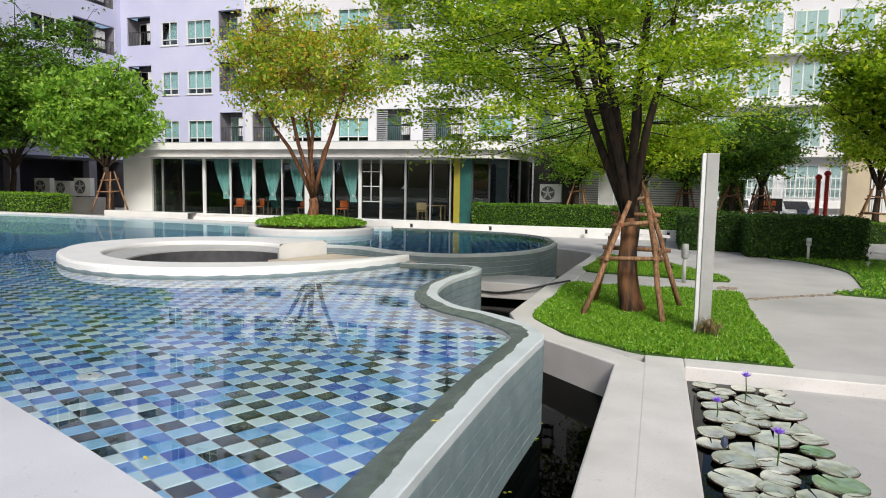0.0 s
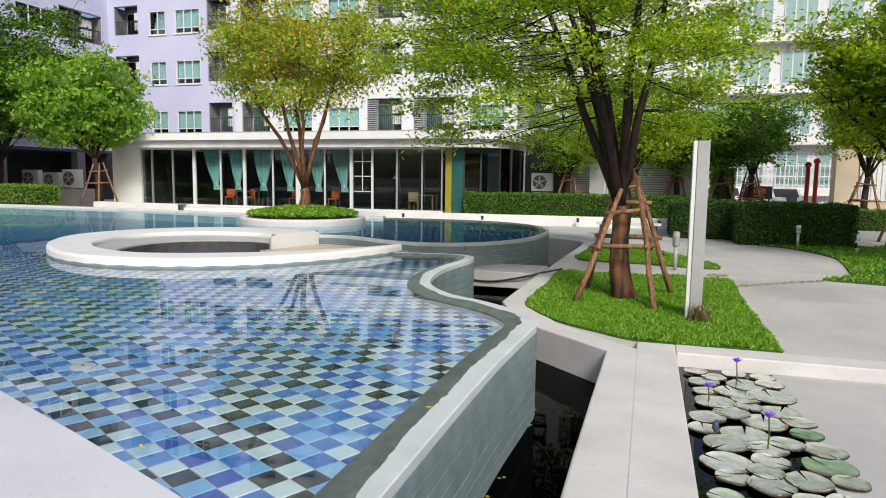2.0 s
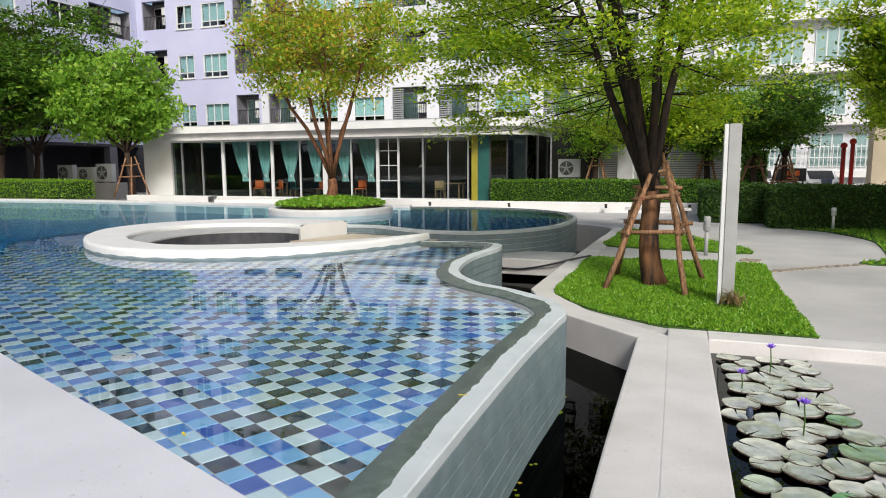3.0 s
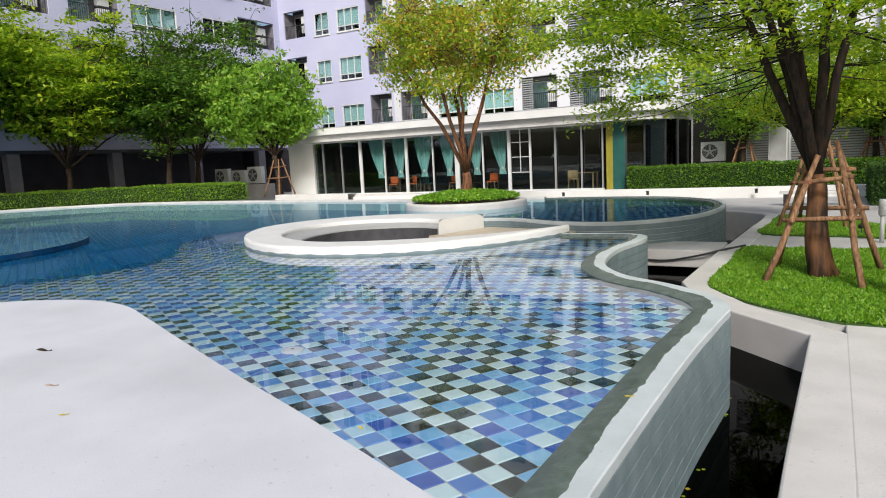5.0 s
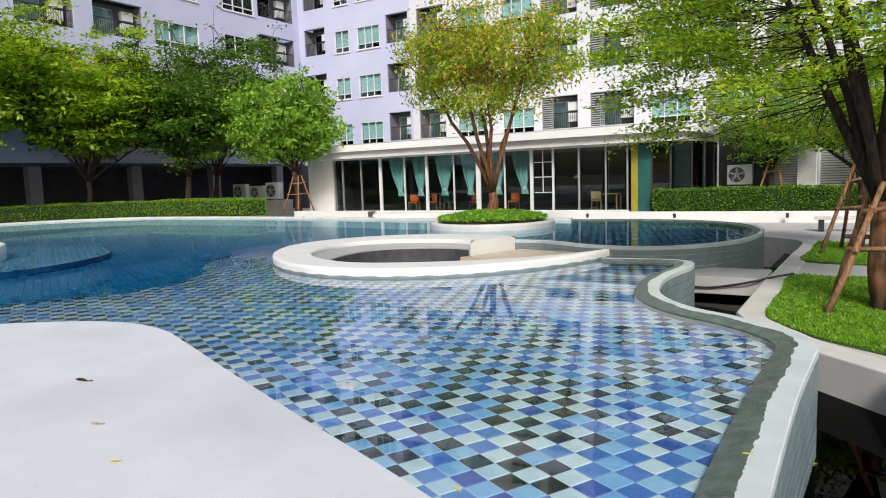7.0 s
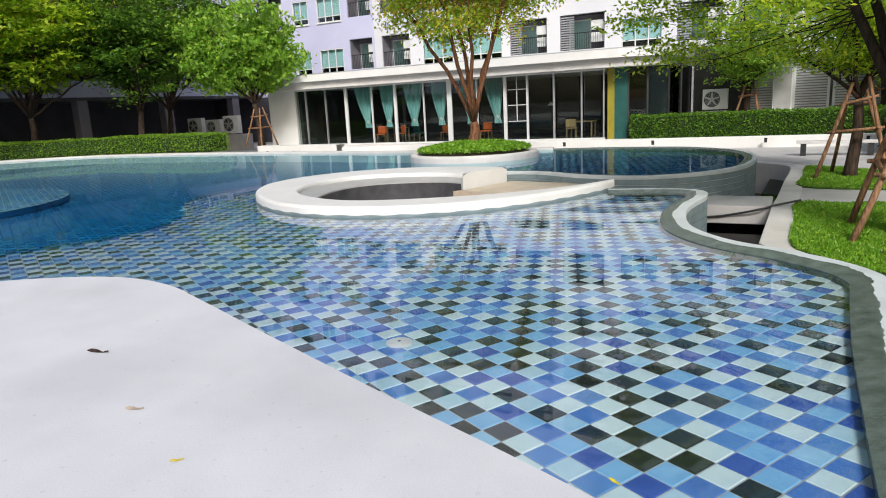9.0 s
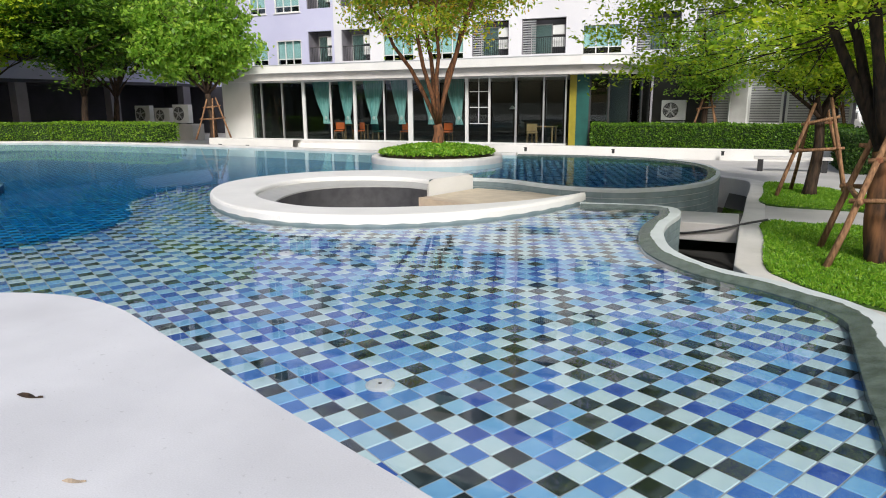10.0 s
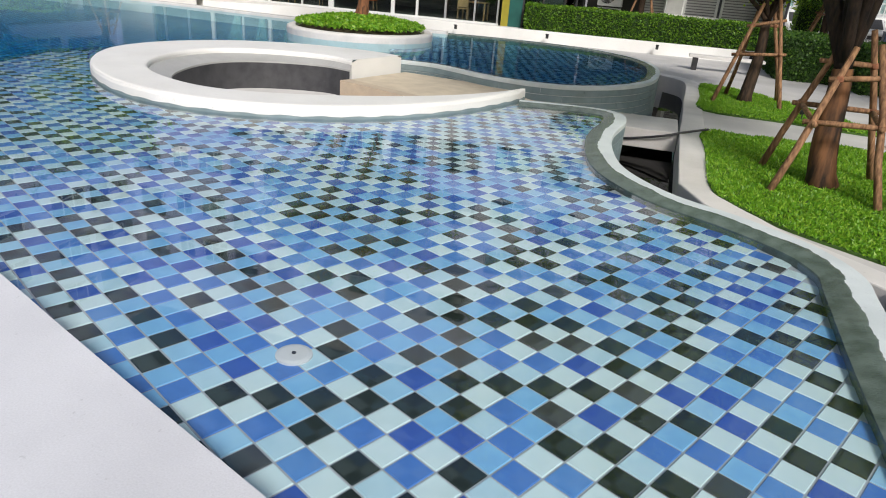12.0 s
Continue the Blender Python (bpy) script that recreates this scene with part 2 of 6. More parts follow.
LIGHT_TILES = [(0.0, (0.60, 0.74, 0.74)), (0.38, (0.46, 0.65, 0.72)), (0.55, (0.22, 0.47, 0.72)), (0.88, (0.32, 0.56, 0.74))]
DARK_TILES = [(0.0, (0.08, 0.20, 0.52)), (0.26, (0.05, 0.11, 0.40)), (0.44, (0.11, 0.26, 0.56)), (0.56, (0.022, 0.030, 0.024)), (0.93, (0.06, 0.065, 0.065))]
# dark blues: the tint of deep water is put into the tiles
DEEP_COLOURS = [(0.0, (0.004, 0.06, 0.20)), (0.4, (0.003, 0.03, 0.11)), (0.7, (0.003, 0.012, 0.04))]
M = {
    "white": mottled("white_render", (0.80, 0.79, 0.77), (0.74, 0.73, 0.71), 1.2, 90, 0.6, 0.08, (0.55, 0.53, 0.50)),
    "deck": mottled("pale_deck", (0.72, 0.725, 0.765), (0.645, 0.65, 0.69), 1.5, 120, 0.62, 0.1, (0.50, 0.50, 0.53), stains=0.45),
    "kerb": mottled("pale_concrete", (0.70, 0.67, 0.65), (0.61, 0.59, 0.57), 2.0, 110, 0.75, 0.2, (0.38, 0.35, 0.31)),
    "path": mottled("path_concrete", (0.56, 0.54, 0.53), (0.48, 0.465, 0.455), 1.1, 140, 0.8, 0.25, (0.30, 0.29, 0.27), stains=0.5),
    "coping": mottled("pale_coping", (0.66, 0.71, 0.72), (0.57, 0.62, 0.63), 3.0, 120, 0.6, 0.3, (0.42, 0.46, 0.46)),
    "wet": mottled("wet_stone", (0.135, 0.175, 0.155), (0.075, 0.105, 0.09), 8.0, 90, 0.22, 0.6, (0.19, 0.23, 0.20), spec=0.5),
    "block": mottled("grey_block", (0.23, 0.295, 0.31), (0.175, 0.235, 0.25), 5.0, 140, 0.55, 0.35, (0.20, 0.22, 0.21)),
    "joint": mottled("block_joint", (0.66, 0.68, 0.68), (0.56, 0.58, 0.58), 6.0, 120, 0.8, 0.3),
    "grout": mottled("pool_grout", (0.45, 0.48, 0.50), (0.38, 0.41, 0.43), 4.0, 100, 0.7, 0.1),
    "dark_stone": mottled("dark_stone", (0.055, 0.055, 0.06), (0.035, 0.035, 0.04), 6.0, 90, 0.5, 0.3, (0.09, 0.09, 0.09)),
    "tan": mottled("tan_stone", (0.55, 0.44, 0.32), (0.46, 0.37, 0.28), 4.0, 90, 0.6, 0.2),
    "soil": mottled("soil", (0.10, 0.075, 0.05), (0.06, 0.045, 0.03), 6.0, 60, 0.9, 0.8),
    "dirt": mottled("ground_earth", (0.16, 0.14, 0.11), (0.11, 0.10, 0.08), 2.0, 60, 0.9, 0.6),
    "turf": mottled("turf", (0.06, 0.13, 0.018), (0.04, 0.09, 0.012), 6.0, 80, 0.9, 0.8),
    "lilac": mottled("lilac_render", (0.55, 0.56, 0.74), (0.50, 0.51, 0.70), 0.4, 40, 0.75, 0.1, (0.44, 0.44, 0.60)),
    "facade": mottled("white_facade", (0.69, 0.69, 0.72), (0.64, 0.64, 0.68), 0.4, 40, 0.7, 0.1, (0.66, 0.66, 0.71)),
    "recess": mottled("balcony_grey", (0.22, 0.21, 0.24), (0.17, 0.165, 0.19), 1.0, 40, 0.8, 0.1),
    # shade of the open ground storey put into the colour
    "undercroft": mottled("undercroft_shade", (0.075, 0.075, 0.095), (0.055, 0.055, 0.07), 1.0, 40, 0.8, 0.1),
    "frame": mottled("white_frame", (0.72, 0.73, 0.72), (0.66, 0.67, 0.66), 2.0, 80, 0.4, 0.05),
    "alu": mottled("aluminium", (0.55, 0.56, 0.57), (0.48, 0.49, 0.50), 3.0, 80, 0.35, 0.05, metal=0.6),
    "post": mottled("grey_paint", (0.40, 0.40, 0.39), (0.35, 0.35, 0.34), 3.0, 80, 0.4, 0.05),
    "black": mottled("black_metal", (0.025, 0.025, 0.027), (0.04, 0.04, 0.042), 8.0, 80, 0.45, 0.1),
    # near black: the dimness of unlit spaces is put into the colour
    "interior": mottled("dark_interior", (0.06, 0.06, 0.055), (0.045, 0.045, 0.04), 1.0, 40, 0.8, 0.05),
    "curtain": brushed("teal_curtain", (0.15, 0.36, 0.36), (0.36, 0.56, 0.54), (1, 1, 0.05), 9, 0.8, 0.2),
    "blind": brushed("pale_blind", (0.50, 0.66, 0.66), (0.66, 0.78, 0.77), (1, 1, 0.05), 5, 0.8, 0.1),
    "landing": mottled("buff_stone", (0.66, 0.56, 0.42), (0.56, 0.47, 0.35), 4.0, 90, 0.6, 0.2, (0.40, 0.33, 0.25)),
    "orange": mottled("orange_fabric", (0.75, 0.16, 0.03), (0.62, 0.12, 0.02), 5, 90, 0.7, 0.1),
    "wood": brushed("tan_wood", (0.30, 0.18, 0.08), (0.42, 0.27, 0.13), (1, 1, 0.1), 25, 0.6, 0.2),
    "bark": brushed("bark", (0.018, 0.013, 0.010), (0.070, 0.042, 0.026), (1, 1, 0.16), 22, 0.85, 1.0),
    "bark_dark": brushed("dark_bark", (0.010, 0.008, 0.007), (0.045, 0.028, 0.018), (1, 1, 0.16), 22, 0.85, 1.0),
    "bark_red": brushed("red_bark", (0.07, 0.034, 0.02), (0.25, 0.105, 0.045), (1, 1, 0.16), 22, 0.85, 0.9),
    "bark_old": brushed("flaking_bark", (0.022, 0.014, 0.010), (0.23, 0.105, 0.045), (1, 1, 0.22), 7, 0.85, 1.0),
    "stake": brushed("weathered_pole", (0.13, 0.065, 0.035), (0.34, 0.19, 0.10), (1, 1, 0.08), 30, 0.8, 0.7),
    "rope": mottled("rope", (0.30, 0.12, 0.06), (0.22, 0.09, 0.05), 20, 200, 0.9, 0.4),
    "yellow": mottled("yellow_paint", (0.34, 0.29, 0.03), (0.28, 0.24, 0.025), 3, 80, 0.5, 0.05),
    "leaf_yellow": mottled("yellow_leaf", (0.72, 0.60, 0.04), (0.60, 0.46, 0.04), 20, 80, 0.5, 0.1),
    "teal": mottled("teal_paint", (0.016, 0.10, 0.085), (0.012, 0.08, 0.07), 3, 80, 0.5, 0.05),
    "red": mottled("red_paint", (0.6, 0.03, 0.02), (0.5, 0.025, 0.02), 3, 80, 0.4, 0.05),
    "car": mottled("white_car_paint", (0.75, 0.75, 0.75), (0.72, 0.72, 0.72), 2, 60, 0.2, 0.02),
    "navy": mottled("navy_paint", (0.05, 0.07, 0.13), (0.04, 0.055, 0.10), 3, 80, 0.5, 0.05),
    "beige": mottled("beige_render", (0.60, 0.50, 0.36), (0.52, 0.43, 0.31), 1, 40, 0.8, 0.1),
    "tile_light": random_ramp("pale_pool_tile", LIGHT_TILES, "island", 0.12, 0.5, 0.08),
    "tile_dark": random_ramp("dark_pool_tile", DARK_TILES, "island", 0.12, 0.5, 0.08),
    "one_light": random_ramp("pale_pool_tile_single", LIGHT_TILES, "object", 0.12, 0.5, 0.08),
    "one_dark": random_ramp("dark_pool_tile_single", DARK_TILES, "object", 0.12, 0.5, 0.08),
    # the deep water's tint again, put into sides and floor
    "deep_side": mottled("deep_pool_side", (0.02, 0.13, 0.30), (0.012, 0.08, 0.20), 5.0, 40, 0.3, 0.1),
    "basin_pale": random_ramp("basin_pale_tile", [(0.0, (0.30, 0.46, 0.60)), (0.4, (0.14, 0.30, 0.50)), (0.7, (0.40, 0.52, 0.62))], "island", 0.12, 0.5, 0.08),
    "basin_tile": random_ramp("basin_tile", [(0.0, (0.03, 0.08, 0.24)), (0.35, (0.018, 0.03, 0.06)), (0.7, (0.03, 0.11, 0.32))], "island", 0.12, 0.5, 0.08),
    "deep_tile": random_ramp("deep_pool_tile", DEEP_COLOURS, "island", 0.12, 0.5, 0.08),
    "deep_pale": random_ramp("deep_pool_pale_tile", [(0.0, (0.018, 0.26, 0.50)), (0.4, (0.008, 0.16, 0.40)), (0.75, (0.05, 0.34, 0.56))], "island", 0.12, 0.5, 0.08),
    "water": water_material("pool_water", (0.95, 0.985, 1.0), 0.007, 2.4, 1.46),
    "water_deep": water_material("deep_pool_water", (0.60, 0.92, 1.0), 0.012, 5.0, 1.07),
    "dark_water": water_material("channel_water", (0.05, 0.06, 0.045), 0.012, 4.0, 1.08),
    "pond_water": water_material("pond_water", (0.05, 0.06, 0.045), 0.006, 3.0, 1.38),
    "glass": glass_material("window_glass", (0.80, 0.88, 0.86)),
    "dark_glass": glass_material("tinted_glass", (0.45, 0.55, 0.52)),
    "blue_glass": glass_material("facade_glass", (0.75, 0.86, 0.86)),
    "leaf": random_ramp("leaf", [(0.0, (0.14, 0.28, 0.012)), (0.5, (0.36, 0.53, 0.025)), (1.0, (0.64, 0.70, 0.05))], "island", 0.42, 0.4, 0, 0.6, 0.1, False),
    "leaf_mid": random_ramp("leaf_fresh", [(0.0, (0.15, 0.31, 0.03)), (0.6, (0.26, 0.47, 0.045)), (1.0, (0.42, 0.58, 0.07))], "island", 0.42, 0.4, 0, 0.55, 0.1, False),
    "leaf_dark": random_ramp("leaf_deep", [(0.0, (0.045, 0.11, 0.012)), (0.6, (0.10, 0.22, 0.02)), (1.0, (0.24, 0.38, 0.03))], "island", 0.45, 0.35, 0, 0.45, 0.1, False),
    "leaf_gold": random_ramp("leaf_turning", [(0.0, (0.18, 0.34, 0.02)), (0.6, (0.44, 0.58, 0.04)), (0.85, (0.72, 0.56, 0.05)), (1.0, (0.64, 0.34, 0.06))], "island", 0.42, 0.4, 0, 0.6, 0.1, False),
    "grass": random_ramp("grass_blade", [(0.0, (0.10, 0.26, 0.015)), (0.6, (0.18, 0.38, 0.02)), (1.0, (0.32, 0.48, 0.05))], "island", 0.42, 0.4, 0, 0.4, 0.1, False),
    "dry_grass": random_ramp("dry_grass", [(0.0, (0.16, 0.12, 0.05)), (0.6, (0.28, 0.19, 0.09)), (1.0, (0.14, 0.20, 0.04))], "island", 0.6, 0.3, 0, 0.3, 0.1, False),
    "hedge_leaf": random_ramp("hedge_leaf", [(0.0, (0.09, 0.20, 0.012)), (0.6, (0.17, 0.33, 0.018)), (1.0, (0.28, 0.43, 0.03))], "island", 0.42, 0.4, 0, 0.35, 0.1, False),
    # shade of the trees over the block hedges, put into the leaf colours
    "hedge_shade": random_ramp("shaded_hedge_leaf", [(0.0, (0.018, 0.05, 0.008)), (0.6, (0.04, 0.10, 0.012)), (1.0, (0.09, 0.17, 0.02))], "island", 0.5, 0.3, 0, 0.2, 0.1, False),
    "hedge_mid": random_ramp("mid_hedge_leaf", [(0.0, (0.04, 0.11, 0.008)), (0.6, (0.10, 0.22, 0.014)), (1.0, (0.19, 0.33, 0.025))], "island", 0.45, 0.3, 0, 0.3, 0.1, False),
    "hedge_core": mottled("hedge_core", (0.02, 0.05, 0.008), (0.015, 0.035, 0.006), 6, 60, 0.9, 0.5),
    # pads paled to grey: the sky's sheen is put into the base colours
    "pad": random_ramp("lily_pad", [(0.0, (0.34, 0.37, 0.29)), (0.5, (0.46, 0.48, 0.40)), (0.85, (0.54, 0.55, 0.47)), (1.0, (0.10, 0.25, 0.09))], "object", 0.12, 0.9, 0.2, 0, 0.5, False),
    "petal": mottled("violet_petal", (0.25, 0.10, 0.75), (0.34, 0.16, 0.85), 20, 60, 0.5, 0.05),
    "stone": random_ramp("pebble", [(0.0, (0.22, 0.17, 0.13)), (0.5, (0.34, 0.28, 0.22)), (1.0, (0.14, 0.12, 0.10))], "island", 0.7, 0.4, 0, 0, 0.2, False),
}

_pad = M["pad"].node_tree.nodes["Principled BSDF"]
_pad.inputs["Coat Weight"].default_value, _pad.inputs["Coat Roughness"].default_value = 1.0, 0.04


# ---- building helpers ----
def mesh_of(bm, name, mat, smooth=False):
    me = bpy.data.meshes.new(name)
    bm.normal_update()
    bm.to_mesh(me)
    bm.free()
    for m in (mat if isinstance(mat, (list, tuple)) else [mat]):
        me.materials.append(m)
    if smooth:
        for p in me.polygons:
            p.use_smooth = True
    return me


def part(name, bm, mat, parent=None, label="", smooth=False):
    ob = new(name, mesh_of(bm, name, mat, smooth))
    if parent is not None:
        ob.parent = parent
    if label:
        ob["label"] = label
    return ob


def thing(name, label, category, group="", kind="", at=(0, 0, 0), rz=0.0):
    ob = new(name)
    ob.empty_display_size = 0.2
    ob.matrix_world = pose(*at, 0, 0, rz)
    return tagged(ob, label, category, group, kind)


def box(bm, x0, y0, z0, x1, y1, z1, bevel=0.0, m=None):
    c = Vector(((x0 + x1) / 2, (y0 + y1) / 2, (z0 + z1) / 2))
    mat = Matrix.Translation(c) @ Matrix.Diagonal((abs(x1 - x0), abs(y1 - y0), abs(z1 - z0), 1))
    if m is not None:
        mat = m @ mat
    r = bmesh.ops.create_cube(bm, size=1, matrix=mat)
    if bevel:
        ed = list({e for v in r["verts"] for e in v.link_edges})
        bmesh.ops.bevel(bm, geom=ed, offset=bevel, segments=2, affect="EDGES", profile=0.5)
    return bm


def nb():
    return bmesh.new()


def tube(bm, pts, radii, seg=8, cap=True):
    """A tapered tube through the points."""
    rings, up = [], Vector((0.31, 0.17, 0.94))
    for i, p in enumerate(pts):
        p = Vector(p)
        d = (Vector(pts[min(i + 1, len(pts) - 1)]) - Vector(pts[max(i - 1, 0)])).normalized()
        a = d.cross(up if abs(d.dot(up)) < 0.95 else Vector((1, 0, 0))).normalized()
        b = d.cross(a)
        rings.append([bm.verts.new(p + float(radii[i]) * (math.cos(2 * math.pi * k / seg) * a + math.sin(2 * math.pi * k / seg) * b)) for k in range(seg)])
    for r0, r1 in zip(rings, rings[1:]):
        for k in range(seg):
            bm.faces.new((r0[k], r0[(k + 1) % seg], r1[(k + 1) % seg], r1[k]))
    if cap:
        bm.faces.new(rings[-1])
        bm.faces.new(rings[0][::-1])
    return bm


def curve_pts(ctrl, per=8, closed=False):
    """A smooth line through control points (Catmull-Rom)."""
    n = len(ctrl)
    c = [Vector(p) for p in ctrl]
    out = []
    last = n if closed else n - 1
    for i in range(last):
        if closed:
            p0, p1, p2, p3 = c[(i - 1) % n], c[i], c[(i + 1) % n], c[(i + 2) % n]
        else:
            p0, p1, p2, p3 = c[max(i - 1, 0)], c[i], c[i + 1], c[min(i + 2, n - 1)]
        for k in range(per):
            t = k / per
            out.append(0.5 * (2 * p1 + (p2 - p0) * t + (2 * p0 - 5 * p1 + 4 * p2 - p3) * t * t + (3 * p1 - p0 - 3 * p2 + p3) * t ** 3))
    if not closed:
        out.append(c[-1])
    return out


def offset(line, d, closed=False):
    """The line moved sideways by d, to the left of its way when d is positive."""
    n, out = len(line), []
    for i, p in enumerate(line):
        a = line[(i - 1) % n] if closed or i else line[0]
        b = line[(i + 1) % n] if closed or i < n - 1 else line[-1]
        t = (Vector(b) - Vector(a)).to_2d().normalized()
        out.append(Vector((p[0] - t.y * d, p[1] + t.x * d)))
    return out


def prism(bm, outline, z0, z1):
    """An upright block over an outline that runs anticlockwise."""
    lo = [bm.verts.new((p[0], p[1], z0)) for p in outline]
    hi = [bm.verts.new((p[0], p[1], z1)) for p in outline]
    n = len(outline)
    for i in range(n):
        bm.faces.new((lo[i], lo[(i + 1) % n], hi[(i + 1) % n], hi[i]))
    bm.faces.new(hi)
    bm.faces.new(lo[::-1])
    bmesh.ops.recalc_face_normals(bm, faces=bm.faces)
    return bm


def ribbon(bm, lines, closed=False, flip=False):
    """Faces between lines of 3D points, one after another: a section swept along a way."""
    vs = [[bm.verts.new(p) for p in ln] for ln in lines]
    n = len(lines[0])
    for a, b in zip(vs, vs[1:]):
        for i in range(n if closed else n - 1):
            j = (i + 1) % n
            f = (a[i], a[j], b[j], b[i])
            bm.faces.new(f[::-1] if flip else f)
    return bm


def band(bm, inner, outer, z0, z1, closed=False, round_=0.0):
    """A wall between two plan lines with flat top and upright sides."""
    r = round_
    def lift(line, z):
        return [(p[0], p[1], z) for p in line]
    mid_o = [Vector(o) + (Vector(i) - Vector(o)).normalized() * r for i, o in zip(inner, outer)]
    mid_i = [Vector(i) + (Vector(o) - Vector(i)).normalized() * r for i, o in zip(inner, outer)]
    if r:
        lines = [lift(outer, z0), lift(outer, z1 - r), lift([Vector(o) * 0.7 + Vector(m) * 0.3 for o, m in zip(outer, mid_o)], z1 - 0.3 * r), lift(mid_o, z1), lift(mid_i, z1), lift([Vector(o) * 0.7 + Vector(m) * 0.3 for o, m in zip(inner, mid_i)], z1 - 0.3 * r), lift(inner, z1 - r), lift(inner, z0)]
    else:
        lines = [lift(outer, z0), lift(outer, z1), lift(inner, z1), lift(inner, z0)]
    ribbon(bm, lines, closed)
    bmesh.ops.recalc_face_normals(bm, faces=bm.faces)
    return bm


def inside(poly, x, y):
    hit, n = False, len(poly)
    j = n - 1
    for i in range(n):
        xi, yi, xj, yj = poly[i][0], poly[i][1], poly[j][0], poly[j][1]
        if (yi > y) != (yj > y) and x < (xj - xi) * (y - yi) / (yj - yi) + xi:
            hit = not hit
        j = i
    return hit


def arc(cx, cy, r, a0, a1, n):
    return [Vector((cx + r * math.cos(radians(a0 + (a1 - a0) * k / n)), cy + r * math.sin(radians(a0 + (a1 - a0) * k / n)))) for k in range(n + 1)]


# ---- plan ----
GROUND, WATER, FLOOR, DEEP, WALL_TOP = -0.62, -0.14, -0.19, -0.48, -0.10
WALL = curve_pts([(-1.37, 1.6), (-1.37, 3.0), (-1.365, 4.1), (-1.345, 5.2), (-1.295, 6.2), (-1.29, 6.68), (-1.52, 7.15), (-2.0, 7.6), (-2.62, 8.02), (-3.08, 8.7), (-3.28, 9.56), (-3.32, 10.4), (-3.22, 11.4), (-3.36, 11.95), (-3.85, 12.12), (-4.9, 11.98)], 8)
WALL_IN = offset(WALL, 0.32)
WALL_LIP = offset(WALL, 0.185)
DECK_EDGE = curve_pts([(-1.2, 2.08), (-1.8, 2.28), (-2.3, 2.48), (-3.06, 2.79), (-3.95, 3.13), (-5.25, 3.65), (-6.3, 4.08), (-7.0, 4.34), (-7.7, 4.40), (-8.4, 4.17), (-9.2, 3.6), (-9.9, 2.6), (-11, 0.8), (-13, -2), (-20, -4)], 8)
RING_OUT = curve_pts([(-7.87, 14.50), (-8.8, 14.72), (-10.2, 14.55), (-11.4, 13.8), (-12.05, 12.6), (-12.05, 11.3), (-11.45, 10.2), (-10.6, 9.35), (-9.6, 8.75), (-8.55, 8.52), (-7.5, 8.68), (-6.6, 9.15), (-5.95, 9.8), (-5.4, 10.7), (-5.05, 11.6), (-4.88, 12.3)], 8)
RING_IN = curve_pts([(-8.3, 13.08), (-8.9, 13.32), (-9.7, 13.25), (-10.4, 12.95), (-10.85, 12.4), (-10.95, 11.6), (-10.65, 10.6), (-10.1, 9.9), (-9.3, 9.42), (-8.5, 9.22), (-7.7, 9.42), (-6.9, 9.86), (-6.26, 10.36), (-5.68, 10.98), (-5.27, 11.62), (-4.97, 12.22)], 8)
RING_MID = [(a + b) / 2 for a, b in zip(RING_OUT, RING_IN)]
POOL2 = curve_pts([(-8.05, 14.75), (-7.2, 14.75), (-5.86, 14.05), (-4.55, 13.97), (-3.5, 14.85), (-2.92, 16.3), (-2.88, 18.6), (-3.4, 20.3), (-4.8, 21.75), (-7.0, 22.2), (-9.2, 22.0)], 8)
POOL2_IN = offset(POOL2, 0.28)
FAR_EDGE = curve_pts([(-9.2, 21.8), (-14, 21.2), (-21, 21.9), (-29, 22.0), (-34, 21.0), (-37.3, 17), (-38.5, 11), (-36, 3), (-30, -2), (-20, -4)], 6)
POOL = [Vector(p) for p in FAR_EDGE] + DECK_EDGE[::-1] + [p for p in WALL_IN if p.y > 2.3] + RING_MID[::-1] + POOL2_IN
SHALLOW_EDGE = curve_pts([(-12.6, 12.6), (-13.3, 11.2), (-12.7, 9.5), (-11.5, 8.45), (-10.9, 7.5), (-10.75, 6.4), (-11.3, 5.2), (-11.6, 4.2), (-11.4, 2.5), (-10.9, 0.8)], 6)
SHALLOW = SHALLOW_EDGE + [p for p in DECK_EDGE if p.y > 0.8][::-1] + [p for p in WALL_IN if p.y > 2.3] + [p for p in RING_MID[::-1]][:-24]
CHANNEL = [Vector(p) for p in [(-0.735, 1.6), (-0.71, 4.8), (-0.69, 6.06), (-0.66, 7.80), (-1.66, 8.76), (-2.15, 9.6), (-2.42, 10.34), (-2.36, 13.75), (-2.3, 14.9)]] + curve_pts([(-2.22, 17.5), (-2.12, 20.4), (-2.4, 21.3), (-3.2, 22.0), (-4.6, 22.9)], 5)


def flat(name, outline, z, mat, **tags):
    bm = nb()
    f = bm.faces.new([bm.verts.new((p[0], p[1], z)) for p in outline])
    if f.normal.z < 0 or f.calc_area() and (f.normal_update() or f.normal.z < 0):
        bmesh.ops.reverse_faces(bm, faces=[f])
    bmesh.ops.triangulate(bm, faces=bm.faces)
    return tagged(part(name, bm, mat), **tags)


# ground that reaches the horizon, far below the pavement's edge
bm = nb()
box(bm, -2500, -2500, -1.9, 2500, 2500, -1.6)
tagged(part("ground", bm, M["dirt"]), "bare earth ground running out to the horizon", "ground", kind="structure")

